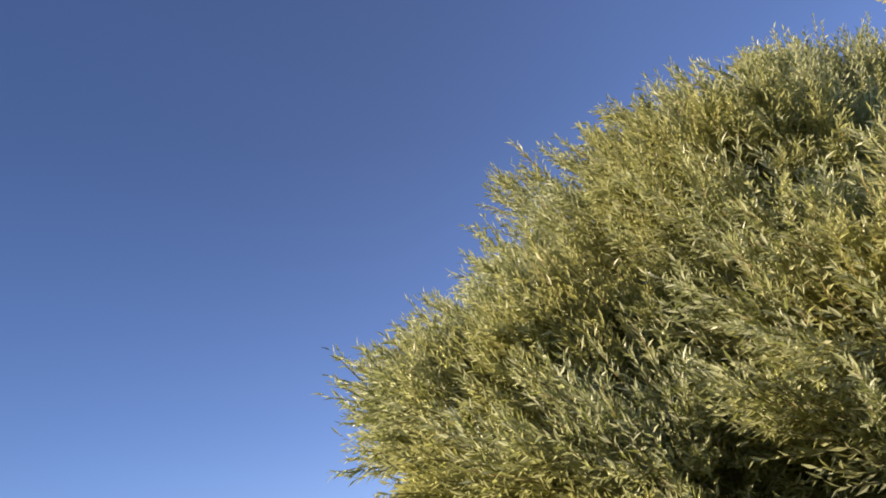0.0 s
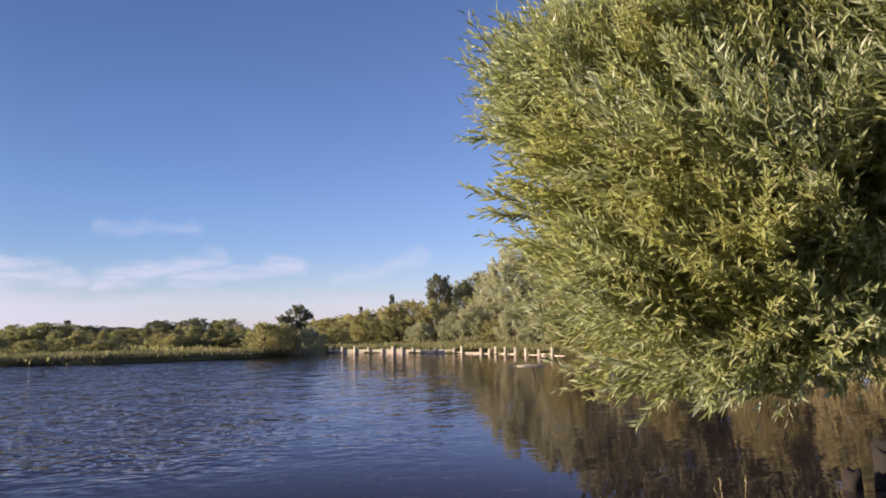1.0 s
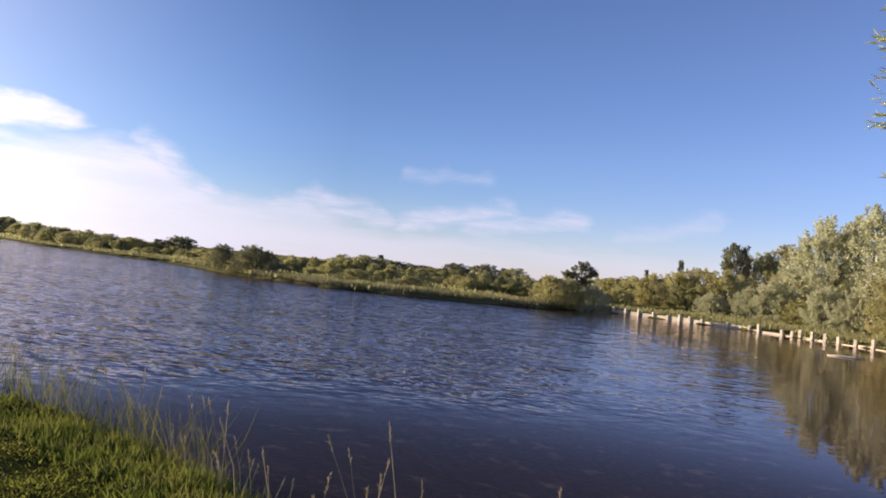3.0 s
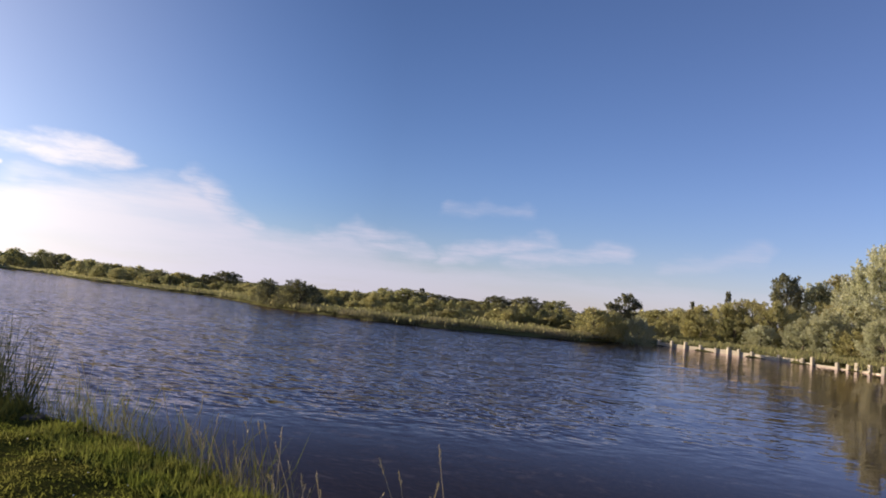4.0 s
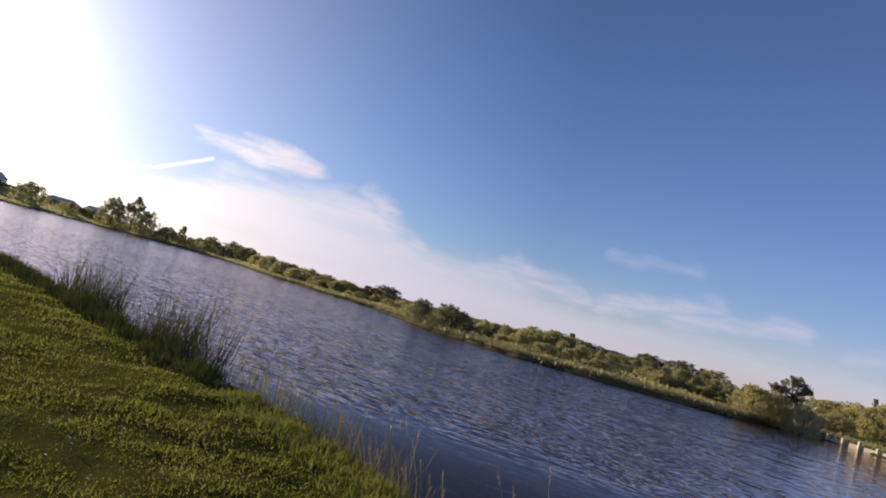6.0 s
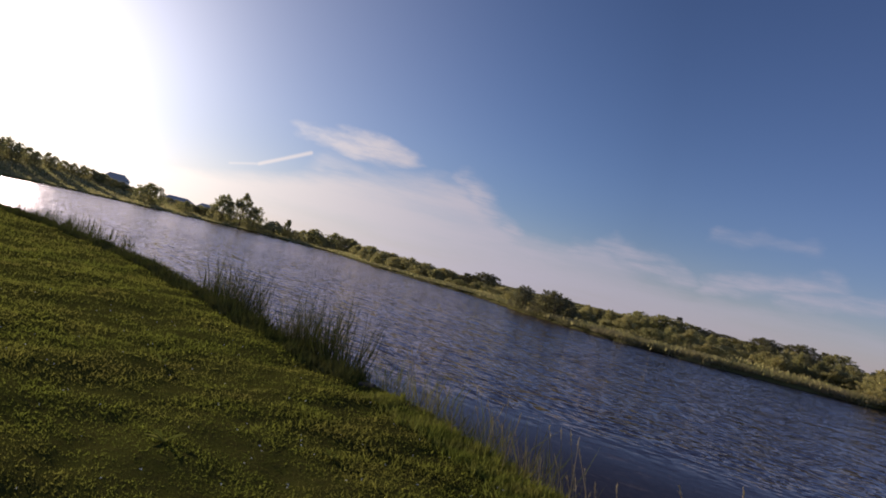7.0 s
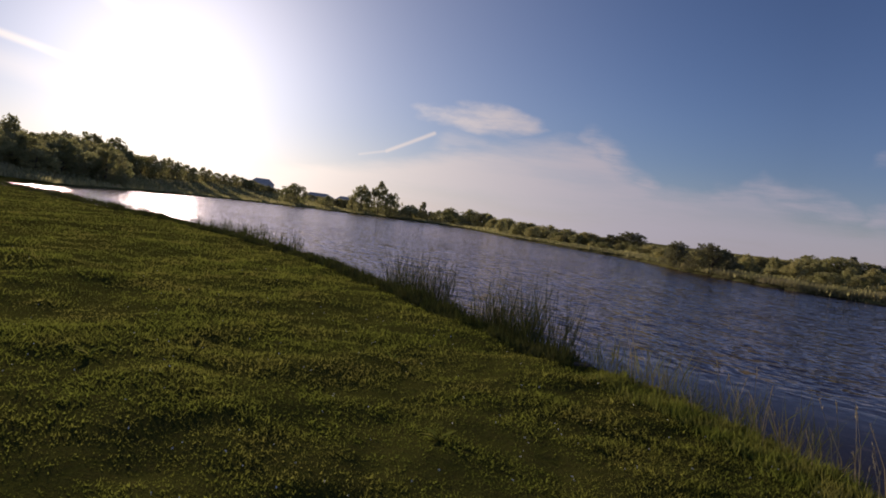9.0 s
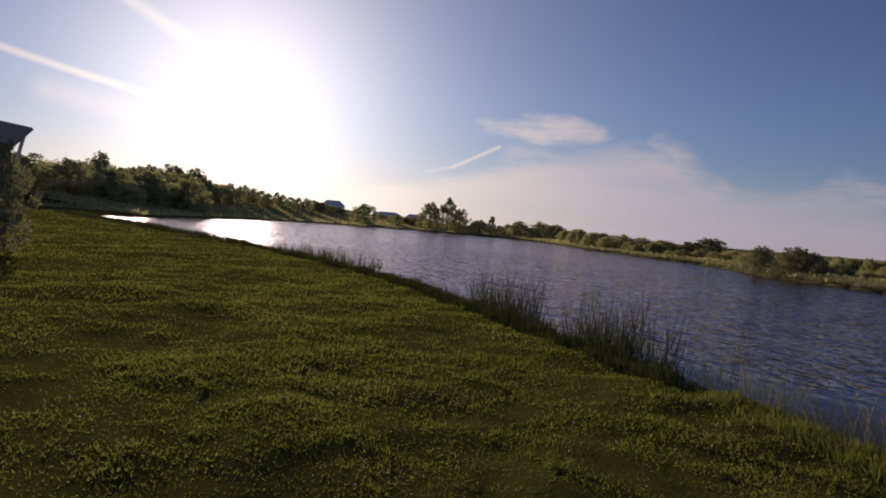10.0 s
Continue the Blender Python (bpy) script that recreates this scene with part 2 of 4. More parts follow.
c = n.mix(n.span(thatch, 0.45, 0.62, 0, 0.8), c, rgb(0.066, 0.070, 0.017))
away = n.add("ShaderNodeVectorMath", {0: p, 1: (0.0, 1.0, 0.0)}, operation="DISTANCE").outputs["Value"]
meadow = n.mix(n.noise(p, 0.35, 4.0), rgb(0.10, 0.105, 0.035), rgb(0.22, 0.195, 0.085))
c = n.mix(n.math("MULTIPLY", n.span(away, 38.0, 50.0, 0.0, 1.0), n.span(n.add("ShaderNodeSeparateXYZ", {0: p}).outputs[1], 22.0, 34.0, 0.0, 0.9)), c, meadow)
z = n.add("ShaderNodeSeparateXYZ", {0: p}).outputs[2]
mud = n.mix(n.span(fine, 0.45, 0.7, 0, 1), rgb(0.012, 0.009, 0.006), rgb(0.05, 0.034, 0.022))
mud = n.mix(n.span(n.noise(p, 1.6, 6.0, 0.72), 0.57, 0.66, 0, 0.7), mud, rgb(0.15, 0.125, 0.10))
c = n.mix(n.span(z, -0.02, 0.08, 0, 1), mud, c)
finish(n, c, 0.95, bump(n, n.math("ADD", n.math("ADD", fine, n.math("MULTIPLY", thatch, 0.6)), n.math("MULTIPLY", mid, 1.5)), 0.7, 0.06), spec=0.0)
GROUND = m

m, n = material("lake_water")
p = n.add("ShaderNodeNewGeometry").outputs["Position"]
px = n.add("ShaderNodeSeparateXYZ", {0: p})
warp = n.add("ShaderNodeVectorMath", {0: p, 1: n.add("ShaderNodeCombineXYZ", {0: n.math("MULTIPLY", n.noise(p, 0.35, 2.0), 1.6), 1: n.math("MULTIPLY", n.noise(p, 0.3, 2.0), 1.3)}).outputs[0]}, operation="ADD").outputs[0]


def slopes(vec, scale, turn, detail):
    """Two independent slopes of the water, from the channels of one noise."""
    c = n.add("ShaderNodeTexNoise", {"Vector": n.stretch(vec, (0.75, 1.15, 1), (0, 0, radians(turn))), "Scale": scale, "Detail": detail, "Roughness": 0.55}).outputs["Color"]
    return n.add("ShaderNodeVectorMath", {0: c, 1: (0.5, 0.5, 0.5)}, operation="SUBTRACT").outputs[0]


def train(bearing, across, along, detail, steep, seed):
    """The slope of a train of wind ripples that runs along a bearing, its crests drawn out sideways."""
    b = radians(bearing)
    u = n.math("DIVIDE", n.add("ShaderNodeVectorMath", {0: warp, 1: (math.sin(b), math.cos(b), 0)}, operation="DOT_PRODUCT").outputs["Value"], across)
    w = n.math("DIVIDE", n.add("ShaderNodeVectorMath", {0: warp, 1: (math.cos(b), -math.sin(b), 0)}, operation="DOT_PRODUCT").outputs["Value"], along)
    low = n.noise(n.add("ShaderNodeCombineXYZ", {0: u, 1: w, 2: seed}).outputs[0], 1.0, detail, 0.5)
    high = n.noise(n.add("ShaderNodeCombineXYZ", {0: n.math("ADD", u, 0.06), 1: w, 2: seed}).outputs[0], 1.0, detail, 0.5)
    slope = n.math("MULTIPLY", n.math("SUBTRACT", low, high), steep / 0.06)
    return n.add("ShaderNodeVectorMath", {0: (math.sin(b), math.cos(b), 0), 3: slope}, operation="SCALE").outputs[0]


chop = slopes(warp, 8.0, -12, 2.0)
# the lee of the willow and of the near bank lies calm
bearing = n.math("MULTIPLY", n.math("ARCTAN2", px.outputs[0], n.math("SUBTRACT", px.outputs[1], 1.0)), 57.2958)
lee = n.span(n.math("ADD", bearing, n.math("MULTIPLY", n.math("SUBTRACT", n.noise(p, 0.12, 3.0), 0.5), 14.0)), -10.0, 5.0, 1.0, 0.20, "SMOOTHSTEP")
lee = n.math("MULTIPLY", lee, n.span(bearing, 11.0, 17.0, 1.0, 0.25, "SMOOTHSTEP"))
off_bank = n.add("ShaderNodeVectorMath", {0: p, 1: (-1.0, 2.0, 0.0)}, operation="DISTANCE").outputs["Value"]
lee = n.math("MULTIPLY", lee, n.span(off_bank, 8.5, 13.5, 0.05, 1.0, "SMOOTHSTEP"))
gust = n.math("MULTIPLY", n.span(n.noise(p, 0.05, 2.0), 0.3, 0.7, 0.75, 1.15), n.span(off_bank, 14.0, 80.0, 0.70, 0.44))
steep = n.math("MULTIPLY", n.math("MULTIPLY", lee, gust), 1.0)
tilt = n.add("ShaderNodeVectorMath", {0: chop, 1: (0.36, 0.46, 0.0)}, operation="MULTIPLY").outputs[0]
for row in [(2, 0.34, 0.60, 1.0, 0.40, 1.0), (-36, 0.19, 0.40, 1.5, 0.28, 7.0), (30, 0.22, 0.42, 1.0, 0.24, 13.0)]:
    tilt = n.add("ShaderNodeVectorMath", {0: tilt, 1: train(*row)}, operation="ADD").outputs[0]
# longer waves grow with the reach of the wind over open water
reach = n.span(off_bank, 9.0, 32.0, 0.35, 1.0)
for row in [(-6, 0.8, 0.9, 1.0, 0.26, 21.0), (-24, 1.5, 1.5, 2.0, 0.26, 27.0), (18, 2.2, 2.0, 1.0, 0.2, 33.0)]:
    grown = n.add("ShaderNodeVectorMath", {0: train(*row), 3: reach}, operation="SCALE").outputs[0]
    tilt = n.add("ShaderNodeVectorMath", {0: tilt, 1: grown}, operation="ADD").outputs[0]
tilt = n.add("ShaderNodeVectorMath", {0: tilt, 3: steep}, operation="SCALE").outputs[0]
# ripples driven against the near bank steepen on their landward side
landward = n.add("ShaderNodeVectorMath", {0: n.add("ShaderNodeVectorMath", {0: (0.0, 1.0, 0.0), 1: p}, operation="SUBTRACT").outputs[0]}, operation="NORMALIZE").outputs[0]
tilt = n.add("ShaderNodeVectorMath", {0: n.add("ShaderNodeVectorMath", {0: landward, 3: n.math("MULTIPLY", steep, 0.03)}, operation="SCALE").outputs[0], 1: tilt}, operation="ADD").outputs[0]
normal = n.add("ShaderNodeVectorMath", {0: n.add("ShaderNodeVectorMath", {0: tilt, 1: (0.0, 0.0, 1.0)}, operation="ADD").outputs[0]}, operation="NORMALIZE").outputs[0]
depth = n.add("ShaderNodeBsdfTransparent", {"Color": rgb(0.54, 0.48, 0.47)})
body = n.add("ShaderNodeBsdfDiffuse", {"Color": rgb(0.064, 0.052, 0.058)})
under = n.add("ShaderNodeMixShader", {0: 0.26, 1: depth.outputs[0], 2: body.outputs[0]})
shine = n.add("ShaderNodeBsdfGlossy", {"Color": rgb(1.0, 0.90, 0.98), "Roughness": n.math("MULTIPLY", n.span(lee, 0.1, 0.9, 0.45, 1.0), n.span(off_bank, 15.0, 120.0, 0.04, 0.08)), "Normal": normal})
fres = n.add("ShaderNodeFresnel", {"IOR": n.span(off_bank, 6.5, 16.0, 1.07, 1.33, "SMOOTHSTEP"), "Normal": normal})
s = n.add("ShaderNodeMixShader", {0: fres.outputs[0], 1: under.outputs[0], 2: shine.outputs[0]})
n.add("ShaderNodeOutputMaterial", {0: s.outputs[0]})
WATER = m


# ---- building helpers ----
def mesh(name, verts, faces, mat, smooth=False):
    me = bpy.data.meshes.new(name)
    me.from_pydata([tuple(v) for v in verts] if not isinstance(verts, np.ndarray) else verts.tolist(), [], faces if isinstance(faces, list) else faces.tolist())
    me.materials.append(mat)
    if smooth:
        me.polygons.foreach_set("use_smooth", [True] * len(me.polygons))
    me.update()
    return me


def part(name, me, parent=None, label=""):
    ob = new(name, me)
    if parent is not None:
        ob.parent = parent
    return tagged(ob, label) if label else ob


def unit(v):
    return v / np.maximum(np.linalg.norm(v, axis=-1, keepdims=True), 1e-9)


def blades(base, along, side, length, width, lift):
    """Leaf-shaped four-cornered pieces, slightly bent: arrays of places, ways, sides, lengths, widths and lifts."""
    k = len(base)
    mid = base + along * (length * 0.45)[:, None] + lift
    v = np.empty((k, 4, 3))
    v[:, 0], v[:, 2] = base, base + along * length[:, None]
    v[:, 1], v[:, 3] = mid + side * (width * 0.5)[:, None], mid - side * (width * 0.5)[:, None]
    return v.reshape(-1, 3), np.arange(4 * k).reshape(-1, 4)


def tube(points, radii, sides=7):
    """Rings along a line of points; returns verts and faces."""
    verts, faces = [], []
    for i, (q, r) in enumerate(zip(points, radii)):
        ahead = Vector(points[min(i + 1, len(points) - 1)]) - Vector(points[max(i - 1, 0)])
        turn = ahead.to_track_quat("Z", "Y").to_matrix()
        for k in range(sides):
            a = 2 * math.pi * k / sides
            verts.append(Vector(q) + turn @ Vector((math.cos(a) * r, math.sin(a) * r, 0)))
        if i:
            for k in range(sides):
                faces.append(((i - 1) * sides + k, (i - 1) * sides + (k + 1) % sides, i * sides + (k + 1) % sides, i * sides + k))
    faces.append(tuple(range(sides - 1, -1, -1)))
    faces.append(tuple(range(len(verts) - sides, len(verts))))
    return verts, faces


def joined(pieces):
    verts, faces = [], []
    for v, f in pieces:
        k = len(verts)
        verts += list(v)
        faces += [tuple(i + k for i in g) for g in f]
    return verts, faces


# ---- ground and lake ----
FAR_SHORE = [(-78, 106), (-71, 160), (-66, 190), (-59, 212), (-52, 220), (-46, 190), (-42, 125), (-37, 98), (-33, 86), (-29, 65), (-26, 60), (-21, 54), (-14, 52),
             (-4, 53), (2, 62.5), (3, 62.5), (7, 60), (11, 57.5), (16, 54.5), (19, 52), (25, 47), (32, 42), (41, 36), (53, 28), (66, 22)]
NEAR_SHORE = [(14, 10.2), (9, 8.4), (6, 7.4), (4, 6.2), (2, 5.2), (0, 4.6), (-1, 5.0), (-2, 5.75), (-3.5, 6.6), (-5.5, 7.2), (-8.5, 8.1), (-11, 8.9), (-14.5, 9.9), (-19, 11.1),
              (-25, 11.8), (-32, 12.3), (-43, 12.3), (-60, 11.5), (-85, 9.8)]
LAKE = np.array([tuple(at(a, d)[:2]) for a, d in FAR_SHORE] + NEAR_SHORE)


def shore_distance(q):
    """Metres to the waterline: positive on land. Also whether the nearest stretch is the near bank."""
    a, b = LAKE, np.roll(LAKE, -1, axis=0)
    best, which = np.full(len(q), 1e9), np.zeros(len(q), int)
    inside = np.zeros(len(q), bool)
    for i in range(len(a)):
        ab = b[i] - a[i]
        t = np.clip(((q - a[i]) @ ab) / (ab @ ab), 0, 1)
        d = np.linalg.norm(q - a[i] - t[:, None] * ab, axis=1)
        which = np.where(d < best, i, which)
        best = np.minimum(best, d)
        cross = ((a[i][1] > q[:, 1]) != (b[i][1] > q[:, 1])) & (q[:, 0] < (b[i][0] - a[i][0]) * (q[:, 1] - a[i][1]) / (b[i][1] - a[i][1] + 1e-12) + a[i][0])
        inside ^= cross
    return np.where(inside, -best, best), which >= len(FAR_SHORE) - 1


def smooth(x, a, b):
    t = np.clip((x - a) / (b - a), 0, 1)
    return t * t * (3 - 2 * t)


def waves(q, scale, seed):
    """Cheap smooth unevenness of the land, about -1 to 1."""
    r = np.random.RandomState(seed)
    out = np.zeros(len(q))
    for k in range(7):
        a = r.uniform(0, 6.28)
        f = r.uniform(0.5, 1.8) / scale
        out += np.sin((q[:, 0] * math.cos(a) + q[:, 1] * math.sin(a)) * f * 6.28 + r.uniform(0, 6.28))
    return out / 4


def grain(q, scale, seed):
    """Irregular smooth unevenness from scattered values, -1 to 1."""
    p = q / scale
    i = np.floor(p)
    f = p - i
    f = f * f * (3 - 2 * f)

    def value(dx, dy):
        h = np.sin((i[:, 0] + dx) * 127.1 + (i[:, 1] + dy) * 311.7 + seed * 74.7) * 43758.5453
        return h - np.floor(h)

    low = value(0, 0) * (1 - f[:, 0]) + value(1, 0) * f[:, 0]
    high = value(0, 1) * (1 - f[:, 0]) + value(1, 1) * f[:, 0]
    return 2 * (low * (1 - f[:, 1]) + high * f[:, 1]) - 1


def land_height(q):
    s, near = shore_distance(q)
    rel = q - np.array(ORIGIN)
    d = np.linalg.norm(rel, axis=1)
    a = np.degrees(np.arctan2(rel[:, 0], rel[:, 1]))
    low = -0.12 - 0.75 * smooth(-s, 0.0, 7.0)
    edge = np.where(near & (d < 120), 0.45, 0.30)
    rise = np.where(near & (d < 120), 0.0, np.clip(s - 2, 0, 45) * 0.04)
    right = smooth(a, 2, 12) * smooth(-a, -60, -40) * np.clip(s, 0, 14) * 0.05 * (~near)
    left = smooth(-a, 55, 72) * smooth(a, -110, -95) * np.clip(s - 5, 0, 50) * 0.108 * (~near)
    hills = smooth(d, 250, 420) * 0.3 * waves(q, 160, 5) + smooth(d, 500, 1400)
    high = edge + rise + right + left + np.maximum(hills, 0) + (0.032 * grain(q, 1.7, 2) + 0.034 * grain(q, 0.62, 4) + 0.020 * grain(q, 0.27, 6)) * (d < 60) + 0.035 * waves(q, 4.0, 3)
    t = smooth(s, -0.12, 0.22)
    return low * (1 - t) + high * t


def build_ground():
    rings = np.r_[0.02, np.geomspace(0.5, 3500, 250)]
    turns = np.radians(np.arange(0, 360, 0.75))
    q = np.array([[ORIGIN[0] + r * math.sin(t), ORIGIN[1] + r * math.cos(t)] for r in rings for t in turns])
    z = land_height(q)
    v = np.c_[q, z]
    k = len(turns)
    i = np.arange(len(rings) - 1)[:, None] * k + np.arange(k)[None]
    j = np.arange(len(rings) - 1)[:, None] * k + (np.arange(k)[None] + 1) % k
    f = np.stack([i, i + k, j + k, j], -1).reshape(-1, 4)
    tagged(part("ground", mesh("ground", v, f, GROUND, True)), "rough mown grass meadow sloping down to the lake bank", "ground", kind="structure")


build_ground()
lake = part("water", mesh("water", [(-260, -8, 0), (60, -8, 0), (60, 330, 0), (-260, 330, 0)], [(0, 1, 2, 3)], WATER))
lake.visible_shadow = False
tagged(lake, "dark blue wind-rippled lake with a calm reflecting corner", "water", kind="structure")


def ground_z(x, y):
    return float(land_height(np.array([[x, y]]))[0])


# ---- far trees and bushes ----
def crown(seed, kind, count):
    """A crown about 1 wide and 1 high, standing on its base: leaf tufts drawn out along the boughs, set over an uneven body."""
    r = np.random.RandomState(seed)
    if kind in ("round", "plume"):
        k = 230 if kind == "plume" else 250
        a, z = r.uniform(0, 6.28, k), r.uniform(0.0, 1.0, k) ** 0.8
        body = np.where(z > 0.4, np.sqrt(np.maximum(1 - ((z - 0.4) / 0.6) ** 2, 0.02)), 0.82 + 0.45 * z)
        lumpy = 0.6 if kind == "plume" else 1.0
        bulge = 1 + 0.20 * lumpy * np.sin(a * 2 + r.uniform(0, 6.28)) * np.sin(z * 5 + r.uniform(0, 6.28)) + 0.13 * lumpy * np.sin(a * 5 + z * 9 + r.uniform(0, 6.28)) + r.normal(0, 0.07, k)
        depth = 1 - 0.75 * r.uniform(0, 1, k) ** 1.8
        rad = 0.44 * body * bulge * depth
        crest = 0.93 + 0.10 * np.sin(a * 3 + r.uniform(0, 6.28))
        heart = np.c_[rad * np.cos(a), rad * np.sin(a), z * crest * (0.82 if kind == "plume" else 0.92)]
        out = unit(np.c_[np.cos(a), np.sin(a), 0.9 * (z - 0.2)])
        axis = unit(out * 0.8 + np.array([0, 0, 0.55 if kind == "plume" else 0.45]) + r.normal(0, 0.28, (k, 3)))
        long, thick = r.uniform(0.08, 0.17, k) if kind == "plume" else r.uniform(0.06, 0.13, k), r.uniform(0.03, 0.055, k) if kind == "plume" else r.uniform(0.04, 0.07, k)
    else:
        heart, axis, long, thick = [], [], [], []
        for j in range({"tall": 120, "oval": 150, "fork": 130}[kind]):
            a = r.uniform(0, 6.28)
            if kind == "tall":
                z = r.uniform(0.08, 0.95)
                w = (0.30 * (1 - z) ** 0.75 + 0.03) * r.uniform(0.5, 1.1)
                heart.append((w * math.cos(a), w * math.sin(a), z))
            elif kind == "oval":
                d = unit(r.normal(size=3)) * r.uniform(0.35, 1.0) ** 0.5
                heart.append((0.33 * d[0] + 0.05 * math.sin(9 * d[2]), 0.33 * d[1], 0.62 + 0.36 * d[2]))
            else:
                x0, zz, rr = ((-0.13, 0.5, 0.20), (0.13, 0.56, 0.18), (-0.02, 0.70, 0.20), (0.08, 0.87, 0.12), (0.26, 0.72, 0.12), (-0.25, 0.64, 0.13), (0.0, 0.34, 0.24))[j % 7]
                d = unit(r.normal(size=3)) * rr * r.uniform(0.5, 1.0)
                heart.append((x0 + d[0], d[1], zz + d[2]))
            axis.append(unit(np.array([math.cos(a), math.sin(a), 0.6]) + r.normal(0, 0.3, 3)))
            long.append(r.uniform(0.07, 0.14))
            thick.append(r.uniform(0.03, 0.055))
        heart, axis, long, thick = np.array(heart), np.array(axis), np.array(long), np.array(thick)
    pick = r.choice(len(heart), count, p=long / np.sum(long))
    t = r.uniform(0, 1, count)
    puff_out = unit(r.normal(size=(count, 3)))
    base = heart[pick] + axis[pick] * (long[pick] * (t - 0.35))[:, None] + puff_out * (thick[pick] * (1.15 - 0.85 * t) * r.uniform(0.3, 1.0, count) ** 0.5)[:, None]
    base[:, 2] *= 0.97 / np.percentile(base[:, 2], 99.7)
    base[:, 2] = np.maximum(base[:, 2], r.uniform(0.0, 0.06, count))
    along = unit(axis[pick] * 0.8 + puff_out * 0.55 + r.normal(size=(count, 3)) * 0.4)
    side = unit(np.cross(along, r.normal(size=(count, 3))))
    size = r.uniform(0.022, 0.046, count) * (0.88 if kind == "plume" else 1.2)
    return blades(base, along, side, size, size * r.uniform(0.35, 0.6, count), 0.12 * size[:, None] * np.cross(along, side))


def trunk_mesh(seed, kind):
    r = random.Random(seed)
    pieces = [tube([(0, 0, -0.06), (0.01, 0, 0.12), (0.0, 0.02, 0.3), (0.02, 0.0, 0.6), (0.0, 0.0, 0.85)], [0.035, 0.028, 0.024, 0.014, 0.004], 6)]
    for k in range(6):
        a, z0 = r.uniform(0, 6.28), r.uniform(0.1, 0.5)
        w = r.uniform(0.18, 0.34)
        pieces.append(tube([(0, 0, z0), (w * 0.5 * math.cos(a), w * 0.5 * math.sin(a), z0 + 0.10), (w * math.cos(a), w * math.sin(a), z0 + 0.26)], [0.014, 0.009, 0.003], 5))
    return mesh("trunk", *joined(pieces), BARK)


STOCK = {}


def plant(kind, leaf, label, category, az, d, width, top_el, variant=0, sink=0.0, base_z=None, group=""):
    """One tree or bush: its place by bearing and distance, its width, and the height at which its top shows above the eye level."""
    place = at(az, d)
    z = ground_z(place.x, place.y) - sink if base_z is None else base_z
    height = max(0.6, 2.12 + d * math.tan(radians(top_el)) - z)
    if kind == "plume":
        width = max(width, 0.85 * height)
    key = (kind, leaf.name, variant)
    turn = Matrix.Translation((place.x, place.y, z)) @ Matrix.Rotation(random.uniform(0, 6.28) if kind != "fork" else radians(-az), 4, "Z")
    if key not in STOCK:
        seed = 11 + len(STOCK) * 7
        root = new("tree" if category == "tree" else "bush")
        count = {"round": 9500, "plume": 17000, "tall": 6000}.get(kind, 6000)
        part("crown", mesh("crown", *crown(seed, kind, count), leaf), root)
        part("trunk", trunk_mesh(seed, kind), root)
        root.matrix_world = turn
        STOCK[key] = root
        ob = root
    else:
        ob = copy_thing(STOCK[key], turn)
    ob.scale = (width, width, height)
    ob.name = "tree" if category == "tree" else "bush"
    tagged(ob, label, category, group or "shore trees and bushes")
    return ob


